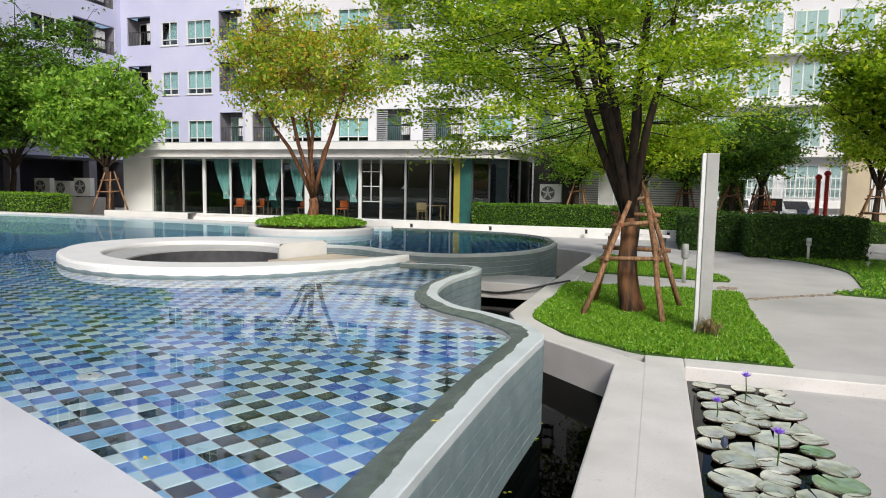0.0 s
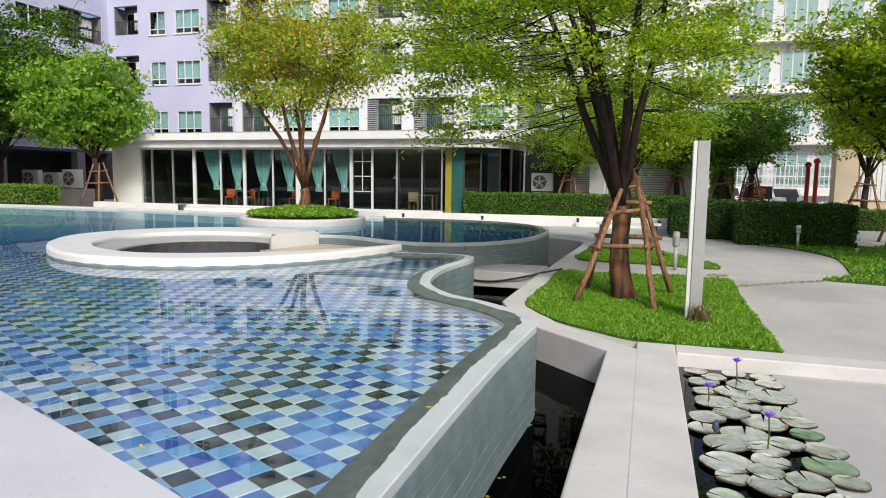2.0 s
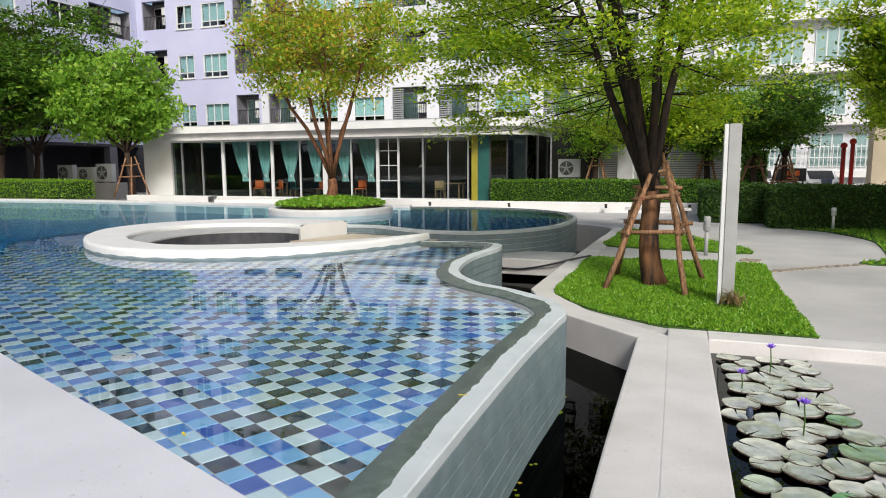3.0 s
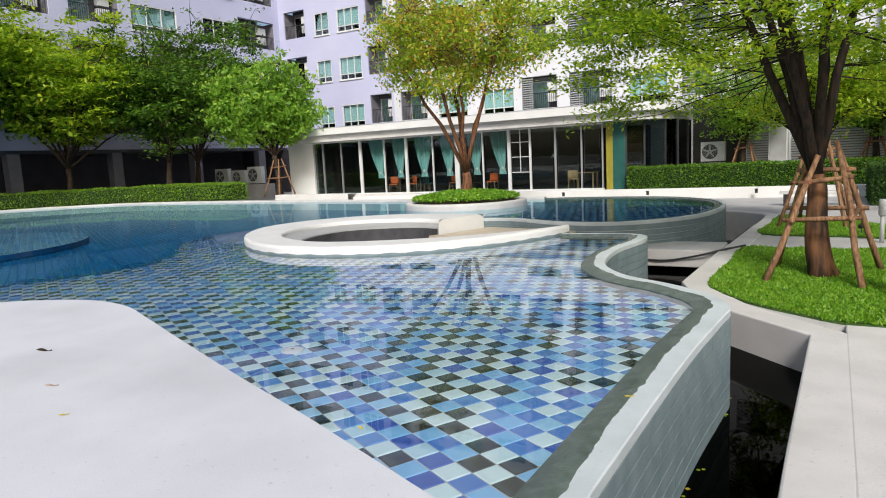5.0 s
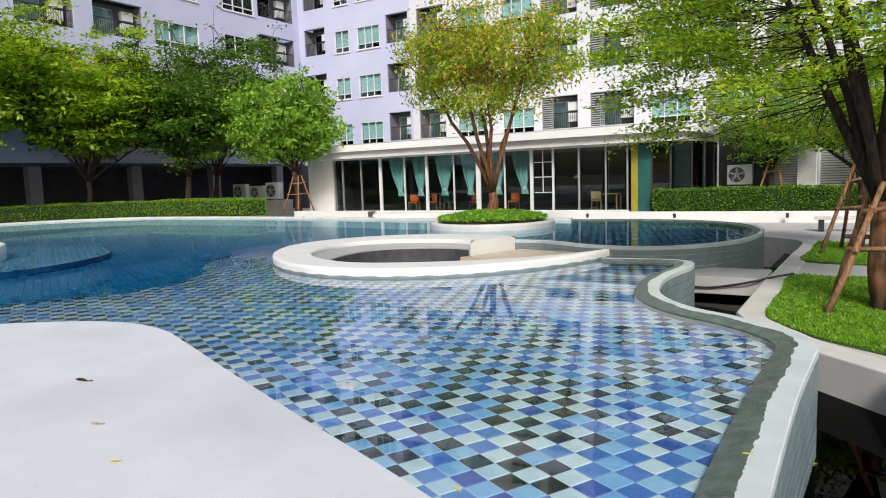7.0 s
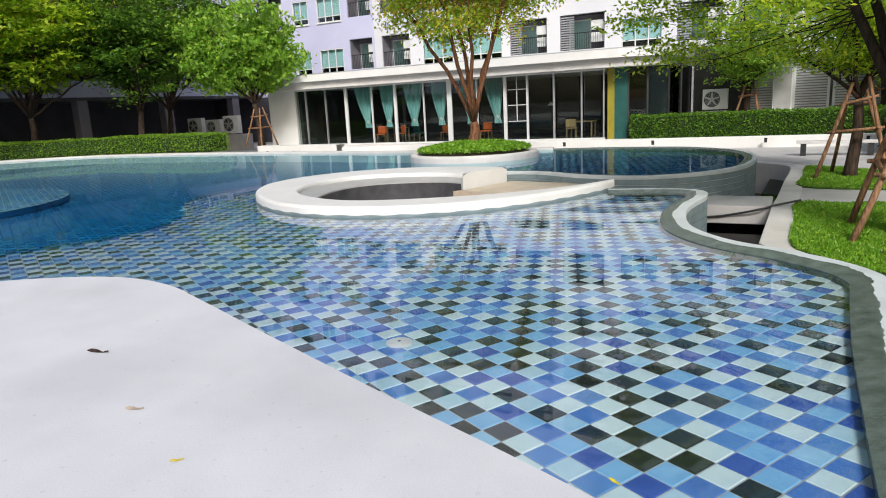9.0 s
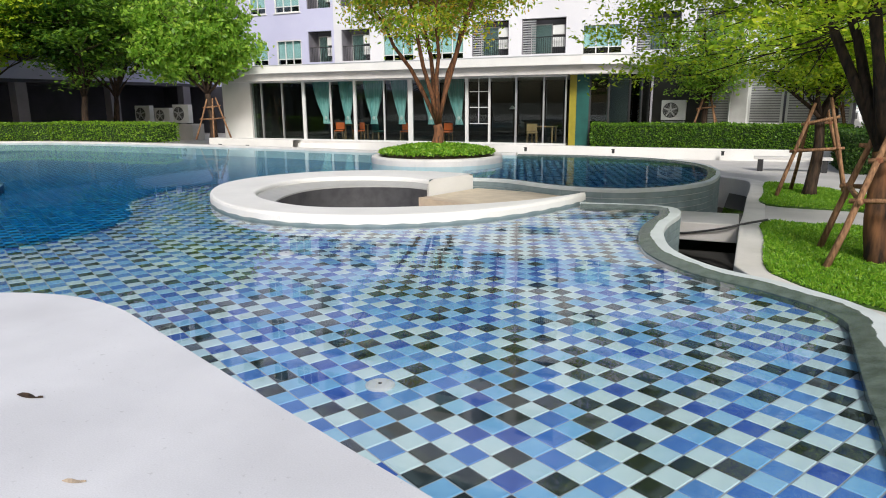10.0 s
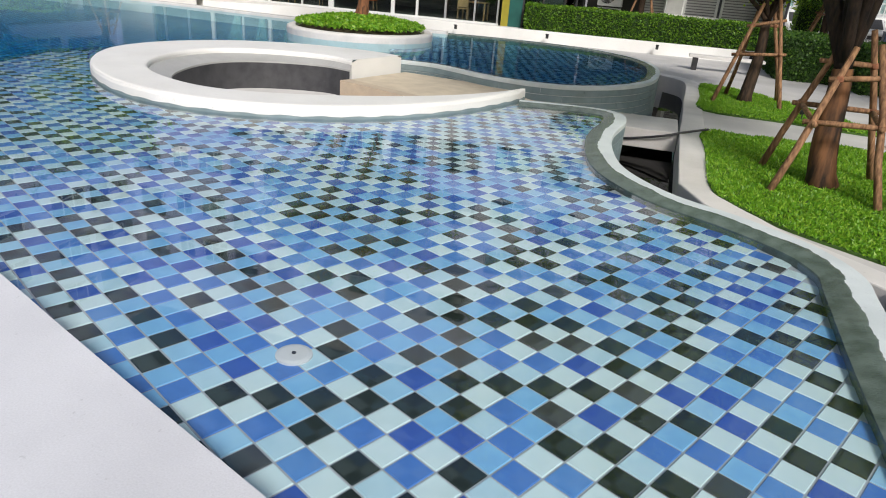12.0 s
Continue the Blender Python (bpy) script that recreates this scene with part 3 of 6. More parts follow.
# pavement on the garden side, over the earth
PAVE = [Vector((40, 4)), Vector((40, 70)), Vector((-60, 70)), Vector((-60, 22.4))] + [Vector((p[0], p[1] + 0.35)) for p in FAR_EDGE[:24]][::-1] + [Vector((-5.2, 22.9))] + offset(CHANNEL, -0.2)[::-1][1:-4] + [Vector((-0.66, 8.3)), Vector((9, 8.30)), Vector((9, 4))]
bm = prism(nb(), PAVE, -1.6, GROUND)
tagged(part("pavement", bm, M["path"]), "pale weathered concrete garden paving with stains", "pavement", kind="structure")
PAVE_W = [Vector((-36, 22.36)), Vector((-60, 22.36)), Vector((-60, -30)), Vector((-20.2, -30)), Vector((-20.2, -4.4)), Vector((-30.4, -2.3)), Vector((-36.6, 2.8)), Vector((-39.0, 11)), Vector((-37.8, 17.3))]
bm = prism(nb(), PAVE_W, -1.6, -0.08)
tagged(part("pavement_west", bm, M["kerb"]), "pale concrete surround at the pool's far end", "pavement", kind="structure")

# deck on which one walks
DECK = [p for p in DECK_EDGE] + [Vector((-20, -30)), Vector((9, -30)), Vector((9, 2.08))]
bm = nb()
top = prism(bm, DECK[::-1], -1.6, 0.0)
tagged(part("floor_deck", bm, M["deck"]), "smooth pale grey rendered pool deck with faint stains", "deck", kind="structure")

# pool: water, shallow shelf, deep floor
DEEP_POOL = [Vector(p) for p in FAR_EDGE] + [p for p in DECK_EDGE[::-1] if p.y < 0.8] + SHALLOW_EDGE[::-1] + RING_MID[:24][::-1] + POOL2_IN
w = flat("water_deep", DEEP_POOL, WATER, M["water_deep"], label="deep blue rippled pool water", category="water", kind="structure")
w.visible_shadow = False
w = flat("water", SHALLOW, WATER, M["water"], label="clear still pool water mirroring trees and facade", category="water", kind="structure")
w.visible_shadow = False
bm = prism(nb(), SHALLOW, -1.3, FLOOR - 0.006)
for f in bm.faces:
    f.material_index = 0 if abs(f.normal.z) > 0.5 else 1
tagged(part("pool_shelf", bm, [M["grout"], M["deep_side"]]), "shallow pool shelf bedded with pale grout", "pool floor", kind="structure")
BASIN = [p for p in POOL2_IN] + [Vector((-9.2, 21.8)), Vector((-10.2, 21.6)), Vector((-9.3, 17.5)), Vector((-8.3, 15.0))]
bm = prism(nb(), BASIN, -1.2, -0.256)
for f in bm.faces:
    f.material_index = 0 if abs(f.normal.z) > 0.5 else 1
tagged(part("basin_floor", bm, [M["deep_side"], M["deep_side"]]), "shallow floor of the far basin under dark tiles", "pool floor", kind="structure")
flat("pool_floor", POOL, DEEP - 0.004, M["deep_side"], label="deep pool floor, the water's dark blue put into its colour", category="pool floor", kind="structure")


def infinity_wall(name, line, inner, lip, label, z_low=-1.45):
    """A pool wall of grey blocks with a pale coping and a wet inner lip."""
    t = thing(name, label, "pool wall", kind="structure")
    face = offset(line, 0.012)
    bm = nb()
    ribbon(bm, [[(p.x, p.y, z_low) for p in face], [(p.x, p.y, WALL_TOP - 0.07) for p in face]])
    part("core", bm, M["joint"], t)
    bm = nb()
    o = line
    lines = [[(p.x, p.y, WALL_TOP - 0.072) for p in face], [(p.x, p.y, WALL_TOP - 0.07) for p in o], [(p.x, p.y, WALL_TOP - 0.008) for p in o],
             [(p.x, p.y, WALL_TOP) for p in offset(line, 0.01)], [(p.x, p.y, WALL_TOP + 0.001) for p in lip]]
    ribbon(bm, lines)
    part("coping", bm, M["coping"], t, "pale grey coping")
    bm = nb()
    rag = random.Random(3)
    fine = lambda pts: [a.lerp(b, k / 6) for a, b in zip(pts[:-1], pts[1:]) for k in range(6)]
    lip, inner = fine(lip), fine(inner)
    walk_ = 0.0
    wob = []
    for i, (p, q) in enumerate(zip(lip, inner)):
        walk_ = walk_ * 0.96 + rag.uniform(-0.007, 0.007)
        wob.append(p - (q - p).normalized() * max(0.002, min(0.085, 0.036 + walk_ + 0.012 * math.sin(i * 0.05) + rag.uniform(-0.003, 0.003))))
    ribbon(bm, [[(p.x, p.y, WALL_TOP + 0.0005) for p in wob], [(p.x, p.y, WALL_TOP + 0.005) for p in [a * 0.94 + b * 0.06 for a, b in zip(wob, inner)]], [(p.x, p.y, WALL_TOP + 0.005) for p in lip], [(p.x, p.y, WALL_TOP - 0.012) for p in [a * 0.5 + b * 0.5 for a, b in zip(lip, inner)]], [(p.x, p.y, WATER + 0.008) for p in inner], [(p.x, p.y, FLOOR - 0.01) for p in inner], [(p.x, p.y, -1.2) for p in inner]])
    part("wet_lip", bm, M["wet"], t, "dark wet overflow lip")
    return t


main_wall = infinity_wall("pool_wall", WALL, WALL_IN, WALL_LIP, "curving grey block infinity pool wall with wet coping")
pool2_wall = infinity_wall("pool_wall_far", POOL2, POOL2_IN, offset(POOL2, 0.15), "curving grey block wall of the far basin")

# pool rim on the far side
bm = band(nb(), [p for p in FAR_EDGE], offset(FAR_EDGE, -0.36), -1.5, -0.06, round_=0.02)
tagged(part("pool_rim", bm, M["kerb"]), "low pale concrete rim along the pool's far edge", "kerb", kind="structure")

# channel beside the pool wall, its kerb and dark water
flat("channel_water", [(-5.2, 11.9), (-5.6, 13.9), (-2.8, 15), (-2.6, 22.4), (-1.7, 22), (-1.7, 9), (-0.5, 8.3), (-0.5, 1.6), (-1.5, 1.6), (-1.5, 6.5)], -1.04, M["dark_water"], label="dark still water in the overflow channel", category="water", kind="structure")
flat("channel_bed", [(-7.2, 11.9), (-7.2, 15.2), (-2.6, 23), (0, 23), (0, 1), (-1.6, 1), (-1.6, 6.5)], -1.5, M["soil"], label="dark silted bed of the overflow channel", category="channel", kind="structure")


def kerb_run(name, line, width, z0, z1, label, mat="kerb"):
    bm = band(nb(), line, offset(line, -width), z0, z1, round_=0.02)
    return tagged(part(name, bm, M[mat]), label, "kerb", kind="structure")


kerb_run("kerb_channel", CHANNEL, 0.40, -1.5, GROUND + 0.02, "pale concrete kerb along the overflow channel")
bm = box(nb(), -0.3335, 1.6, -1.5, 0.10, 8.32, GROUND + 0.024, 0.015)
tagged(part("kerb_pond", bm, M["kerb"]), "pale concrete kerb between channel and lily pond", "kerb", kind="structure")
bm = box(nb(), 0.104, 7.95, -1.5, 9, 8.34, GROUND + 0.022, 0.015)
tagged(part("kerb_pond_end", bm, M["kerb"]), "pale concrete kerb closing the lily pond", "kerb", kind="structure")

# lily pond
flat("pond_water", [(0.1, 1.6), (8.9, 1.6), (8.9, 7.95), (0.1, 7.95)], -0.76, M["pond_water"], label="dark still pond water between lily pads", category="water", kind="structure")
flat("pond_bed", [(0.1, 1.6), (8.9, 1.6), (8.9, 7.95), (0.1, 7.95)], -1.2, M["soil"], label="silted dark pond bed", category="pond", kind="structure")
SLAB = [Vector(p) for p in ((1.09, 7.944), (1.05, 6.8), (1.01, 5.7), (1.04, 4.6), (1.10, 3.2), (1.12, 2.0))]
bm = prism(nb(), SLAB + [Vector((8.8, 2.0)), Vector((8.8, 7.944))], -1.2, -0.748)
tagged(part("pond_slab", bm, M["path"]), "stained grey concrete slab rising from the lily pond", "slab", kind="structure")

# slab bridge across the channel, landing beside the ring
bm = box(nb(), -5.3, 13.62, -0.95, -2.37, 14.95, GROUND + 0.012, 0.02)
tagged(part("slab_bridge", bm, M["kerb"]), "pale concrete slab bridging the overflow channel", "slab", kind="structure")
bm = prism(nb(), [(-8.25, 12.96), (-5.62, 11.79), (-4.95, 12.2), (-4.0, 12.4), (-5.32, 13.6), (-5.32, 14.15), (-7.8, 14.6)], -1.4, -0.30)
tagged(part("landing", bm, M["landing"]), "buff stone landing beside the sunken seat", "slab", kind="structure")

# sunken round seat with a white wall that tapers to a point
ring = thing("sunken_seat", "white rendered ring wall round a dark sunken seat in the pool", "pool seat")
bm = band(nb(), RING_IN, RING_OUT, -1.2, 0.03, round_=0.05)
for k in (0, -1):
    o, i = RING_OUT[k], RING_IN[k]
    vs = [bm.verts.new((p.x, p.y, z)) for p, z in ((o, -1.2), (i, -1.2), (i, -0.02), (i * 0.9 + o * 0.1, 0.03), (o * 0.9 + i * 0.1, 0.03), (o, -0.02))]
    bm.faces.new(vs if k == 0 else vs[::-1])
part("rim", bm, M["white"], ring)
bm = nb()
ribbon(bm, [[(p.x, p.y, WATER - 0.05) for p in offset(RING_OUT, -0.004)], [(p.x, p.y, WATER + 0.035 + 0.008 * math.sin(k * 1.7)) for k, p in enumerate(offset(RING_OUT, -0.004))]])
part("waterline", bm, M["block"], ring, "grey stained waterline")
sides = offset(RING_IN[:92], 1.0)
lining = [a + (b - a) * (0.05 + 0.36 * math.sin(math.pi * min(k / 78, 1.0)) ** 1.5) for k, (a, b) in enumerate(zip(RING_IN[:92], sides))]
bm = nb()
ribbon(bm, [[(p.x, p.y, -0.06) for p in RING_IN[:92]], [(p.x, p.y, -0.15) for p in lining], [(p.x, p.y, -0.18) for p in lining]])
part("inner_ledge", bm, M["post"], ring, "pale grey sloping inner ledge")
bm = nb()
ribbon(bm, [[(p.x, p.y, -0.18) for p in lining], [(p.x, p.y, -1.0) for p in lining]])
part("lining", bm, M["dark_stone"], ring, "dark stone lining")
bm = nb()
bm.faces.new([bm.verts.new((p.x, p.y, -0.66)) for p in RING_IN])
bmesh.ops.triangulate(bm, faces=bm.faces)
part("seat_floor", bm, M["kerb"], ring, "pale stone floor")
bm = prism(nb(), [(-8.36, 12.72), (-5.72, 11.55), (-5.62, 11.78), (-8.26, 12.95)], -1.0, -0.296)
part("bench", bm, M["tan"], ring, "tan stone bench")

# round planter in the pool
pl = thing("round_planter", "round pale concrete planter standing in the pool", "planter", at=(-10.8, 19.0, 0))
bm = band(nb(), arc(0, 0, 1.72, 0, 360, 48)[:-1], arc(0, 0, 1.98, 0, 360, 48)[:-1], -1.0, 0.06, closed=True, round_=0.06)
part("rim", bm, M["kerb"], pl)
bm = nb()
bmesh.ops.create_cone(bm, cap_ends=True, segments=40, radius1=1.73, radius2=1.3, depth=0.22, matrix=Matrix.Translation((0, 0, 0.09)))
part("soil", bm, M["soil"], pl)

# shallow island at the far left end of the pool
isl = thing("pool_island", "low white round seat island standing in the pool", "pool seat", at=(-22.3, 6.0, 0))
bm = band(nb(), arc(0, 0, 2.6, 0, 360, 48)[:-1], arc(0, 0, 3.6, 0, 360, 48)[:-1], -1.0, 0.08, closed=True, round_=0.08)
part("rim", bm, M["white"], isl)
bm = prism(nb(), arc(0, 0, 2.62, 0, 360, 48)[:-1], -1.0, -0.3)
part("seat_floor", bm, M["white"], isl)
bm = prism(nb(), arc(-21.8, 7.6, 4.5, 0, 360, 48)[:-1], -0.47, -0.335)
for f in bm.faces:
    f.material_index = 0 if abs(f.normal.z) > 0.5 else 1
tagged(part("pool_step", bm, [M["grout"], M["deep_side"]]), "round shallow tiled shelf round the pool island", "pool floor", kind="structure")

# ---- pavilion ----
PAV_Y, PAV_TOP, PAV_SILL = 29.5, 2.72, -0.28
# dark sheet added over the pale slab to dim the room
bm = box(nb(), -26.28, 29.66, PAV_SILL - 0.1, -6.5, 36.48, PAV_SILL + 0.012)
tagged(part("floor_cafe", bm, M["interior"]), "pavilion floor sheet coloured near black for the dim room", "floor", kind="structure")
bm = box(nb(), -28.4, 29.2, -1.5, -5.2, 41.9, PAV_SILL)
tagged(part("floor_pavilion", bm, M["kerb"]), "raised pale floor slab of the glass pavilion", "floor", kind="structure")
ROOF = [Vector((-27.4, 28.5)), Vector((-11.0, 28.3)), Vector((-9.6, 28.3))] + curve_pts([(-8.6, 28.4), (-7.5, 28.8), (-6.7, 29.6), (-6.4, 31)], 6) + [Vector((-6.4, 41.9)), Vector((-27.4, 41.9))]
roof = thing("roof_pavilion", "flat white roof slab with a rounded corner over the pavilion", "roof", kind="structure")
bm = prism(nb(), ROOF, 3.08, 3.42)
part("fascia", bm, M["white"], roof)
bm = prism(nb(), offset(ROOF, 0.06, True), 3.42, 3.47)
part("capping", bm, M["alu"], roof, "thin grey metal capping")
bm = prism(nb(), offset(ROOF, 0.30, True), PAV_TOP, 3.076)
tagged(part("ceiling_pavilion", bm, M["kerb"]), "stepped grey soffit under the pavilion roof", "ceiling", kind="structure")
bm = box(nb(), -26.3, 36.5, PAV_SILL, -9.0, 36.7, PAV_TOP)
tagged(part("wall_pavilion_back", bm, M["interior"]), "back wall inside the pavilion, room shade in its colour", "wall", kind="structure")
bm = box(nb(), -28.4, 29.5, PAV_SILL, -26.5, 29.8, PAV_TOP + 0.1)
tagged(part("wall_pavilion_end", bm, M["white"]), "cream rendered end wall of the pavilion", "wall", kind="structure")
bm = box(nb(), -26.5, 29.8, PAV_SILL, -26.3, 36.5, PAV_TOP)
tagged(part("wall_pavilion_west", bm, M["interior"]), "side wall inside the pavilion, room shade in its colour", "wall", kind="structure")
front = thing("window_pavilion", "full-height glazed pavilion front in white and aluminium frames", "window", kind="structure")
MULLIONS = ((-25.75, 0.05, "alu"), (-24.42, 0.05, "alu"), (-23.07, 0.16, "frame"), (-21.45, 0.05, "frame"), (-20.03, 0.14, "frame"), (-18.38, 0.05, "frame"), (-16.95, 0.24, "frame"),
            (-15.48, 0.06, "frame"), (-14.05, 0.15, "frame"), (-12.95, 0.09, "frame"), (-11.69, 0.08, "alu"), (-10.43, 0.06, "alu"), (-9.45, 0.06, "alu"))
for x, wd, mt in MULLIONS:
    part("mullion", box(nb(), x - wd / 2, PAV_Y - 0.06, PAV_SILL, x + wd / 2, PAV_Y + 0.06, PAV_TOP, 0.008), M[mt], front)
xs = [-26.5] + [m[0] for m in MULLIONS]
for a, b in zip(xs, xs[1:]):
    part("pane", box(nb(), a + 0.13, PAV_Y - 0.006, PAV_SILL + 0.08, b - 0.13 if b > -26 else b, PAV_Y + 0.006, PAV_TOP - 0.05), M["glass"], front).visible_shadow = False
part("sill", box(nb(), -26.5, PAV_Y - 0.08, PAV_SILL, -9.4, PAV_Y + 0.08, PAV_SILL + 0.08, 0.006), M["frame"], front)
part("head", box(nb(), -26.5, PAV_Y - 0.07, PAV_TOP - 0.07, -9.4, PAV_Y + 0.07, PAV_TOP - 0.002, 0.006), M["frame"], front)
for z in (0.62, 1.35, 2.05):
    part("glazing_bar", box(nb(), -13.9, PAV_Y - 0.03, z, -13.02, PAV_Y + 0.02, z + 0.035), M["frame"], front)
part("glazing_bar", box(nb(), -13.48, PAV_Y - 0.03, 0.64, -13.45, PAV_Y + 0.02, PAV_TOP - 0.08), M["frame"], front)
# yellow and teal are darkened to stand for tinted glass before the column
col = thing("painted_column", "column painted half yellow and half teal at the pavilion corner", "column", at=(-8.9, 29.75, PAV_SILL))
part("yellow_face", box(nb(), -0.42, -0.15, 0, -0.12, 0.3, PAV_TOP - PAV_SILL), M["yellow"], col, "yellow face")
part("teal_face", box(nb(), -0.117, -0.15, 0, 0.42, 0.3, PAV_TOP - PAV_SILL), M["teal"], col, "teal face dimmed as behind dark glass")
side = thing("window_pavilion_side", "dark tinted glazing round the pavilion corner", "window", kind="structure")
PTS = [(-8.46, 29.7), (-7.7, 29.9), (-6.9, 30.3), (-6.5, 31.0), (-6.45, 33.0), (-6.45, 36.5)]
for (x0, y0), (x1, y1) in zip(PTS, PTS[1:]):
    d = math.hypot(x1 - x0, y1 - y0)
    m = pose(x0, y0, 0, 0, 0, math.degrees(math.atan2(y1 - y0, x1 - x0)))
    part("pane", box(nb(), 0.04, -0.01, PAV_SILL, d - 0.04, 0.01, PAV_TOP, 0, m), M["dark_glass"], side).visible_shadow = False
    part("mullion", box(nb(), -0.04, -0.04, PAV_SILL, 0.04, 0.04, PAV_TOP, 0.006, m), M["black"], side)
# dark backing walls added: the yard's shade is put into their colours
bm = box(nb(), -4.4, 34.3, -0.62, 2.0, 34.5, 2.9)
tagged(part("wall_yard", bm, M["recess"]), "back wall of the service yard, shade in its grey colour", "wall", kind="structure")
bm = box(nb(), -6.38, 34.0, -0.62, -4.0, 34.2, 3.6)
tagged(part("wall_service", bm, M["interior"]), "wall of the service yard, shade in its near-black colour", "wall", kind="structure")


def curtain(x0, x1, lean):
    """A gathered curtain, tied back low on one side."""
    t = thing("curtain", "sheer teal curtain gathered and tied back behind the glass", "curtain", "pavilion curtains", at=((x0 + x1) / 2, PAV_Y + 0.35, 0))
    w = x1 - x0
    bm = nb()
    lines = []
    for k in range(15):
        u = k / 14
        z = PAV_TOP + 0.002 - u * 2.15
        half = w * 0.36 * (1 - 0.80 * min(u / 0.86, 1.0) ** 1.6) + (0.05 if u < 0.86 else 0.05 + 0.5 * (u - 0.86))
        c = lean * w * 0.22 * u ** 1.3
        lines.append([(c - half + 2 * half * i / 40, (0.09 - 0.05 * u) * math.sin(i * 1.75 + 0.6 * math.sin(i * 0.7)), z) for i in range(41)])
    ribbon(bm, lines)
    part("cloth", bm, M["curtain"], t, smooth=True)
    cx, cz = lean * w * 0.20, PAV_TOP - 1.86
    bm = nb()
    bmesh.ops.create_icosphere(bm, subdivisions=2, radius=0.09, matrix=Matrix.Translation((cx, 0, cz)) @ Matrix.Diagonal((1, 0.7, 1.2, 1)))
    part("tie_knot", bm, M["frame"], t, "pale tied knot", True)
    return t


for a, b, ln in ((-22.9, -21.6, 1), (-21.3, -20.2, 0.3), (-19.9, -18.5, 0.1), (-18.3, -17.2, 0.6), (-16.7, -15.6, 0.6), (-15.4, -14.25, 1)):
    curtain(a, b, ln)


def cafe_chair(x, y, rz, mat, label):
    t = thing("cafe_chair", label, "chair", "pavilion chairs", at=(x, y, PAV_SILL + 0.012), rz=rz)
    part("seat", box(nb(), -0.24, -0.24, 0.43, 0.24, 0.24, 0.49, 0.02), M[mat], t)
    part("backrest", box(nb(), -0.24, 0.19, 0.52, 0.24, 0.24, 0.88, 0.02), M[mat], t)
    for sx in (-0.2, 0.2):
        for sy in (-0.2, 0.2):
            part("leg", tube(nb(), [(sx * 1.1, sy * 1.1, 0), (sx, sy, 0.44)], [0.015, 0.018], 6), M["wood"], t)


def cafe_table(x, y, label):
    t = thing("cafe_table", label, "table", "pavilion tables", at=(x, y, PAV_SILL + 0.012))
    part("tabletop", box(nb(), -0.55, -0.4, 0.71, 0.55, 0.4, 0.75, 0.01), M["wood"], t)
    for sx in (-0.48, 0.48):
        for sy in (-0.33, 0.33):
            part("leg", box(nb(), sx - 0.03, sy - 0.03, 0, sx + 0.03, sy + 0.03, 0.71), M["wood"], t)


for x, y, r, mt, lb in ((-21.7, 30.6, 20, "orange", "orange moulded cafe chair on slim wooden legs"), (-20.6, 30.7, -30, "orange", "orange moulded cafe chair on slim wooden legs"), (-19.3, 30.5, 160, "teal", "dull teal cafe chair on slim wooden legs"),
                        (-17.8, 30.6, 10, "orange", "orange moulded cafe chair on slim wooden legs"), (-15.6, 30.7, 0, "orange", "orange moulded cafe chair on slim wooden legs"), (-11.3, 30.8, 190, "wood", "plain wooden cafe chair beside a table")):
    cafe_chair(x, y, r, mt, lb)
cafe_table(-21.2, 31.5, "light wooden cafe table near the curtains")
cafe_table(-10.9, 31.4, "light wooden cafe table behind tall glass")
lamp = thing("pendant_lamp", "small white conical pendant lamp hanging in the pavilion", "lamp", at=(-12.35, 31.0, 1.35))
bm = nb()
bmesh.ops.create_cone(bm, cap_ends=False, segments=20, radius1=0.16, radius2=0.03, depth=0.16)
part("shade", bm, M["frame"], lamp, "white conical shade")
part("cord", tube(nb(), [(0, 0, 0.08), (0, 0, 1.37)], [0.008, 0.008], 5), M["black"], lamp)


# ---- facades ----
def window_unit(name, w, h, panes, group):
    """A sliding window over a low row of fixed dark lights."""
    t = thing(name, "white framed sliding window with greenish panes", "window", group, "structure", at=(0, 0, -60))
    f = 0.07
    for a, b, c, d in ((0, 0, w, f), (0, h - f, w, h), (0, f, f, h - f), (w - f, f, w, h - f)):
        part("window_frame", box(nb(), a, -0.05, b, c, 0.08, d, 0.008), M["frame"], t)
    for k in range(panes):
        x0, x1 = f + (w - 2 * f) * k / panes, f + (w - 2 * f) * (k + 1) / panes
        part("pane", box(nb(), x0 + 0.03, 0.02, f + 0.003, x1 - 0.03, 0.035, h - f - 0.003), M["blue_glass"], t).visible_shadow = False
        if k:
            part("mullion", box(nb(), x0 - 0.03, -0.03, f, x0 + 0.03, 0.06, h - f), M["frame"], t)
    part("transom", box(nb(), f, -0.04, 0.40, w - f, 0.07, 0.46), M["frame"], t)
    part("blind", box(nb(), f, 0.16, 0.44, w - f, 0.17, h - f), M["blind"], t, "pale teal drawn blind")
    part("window_sill", box(nb(), -0.08, -0.14, -0.07, w + 0.08, 0.05, -0.004, 0.01), M["frame"], t)
    return t


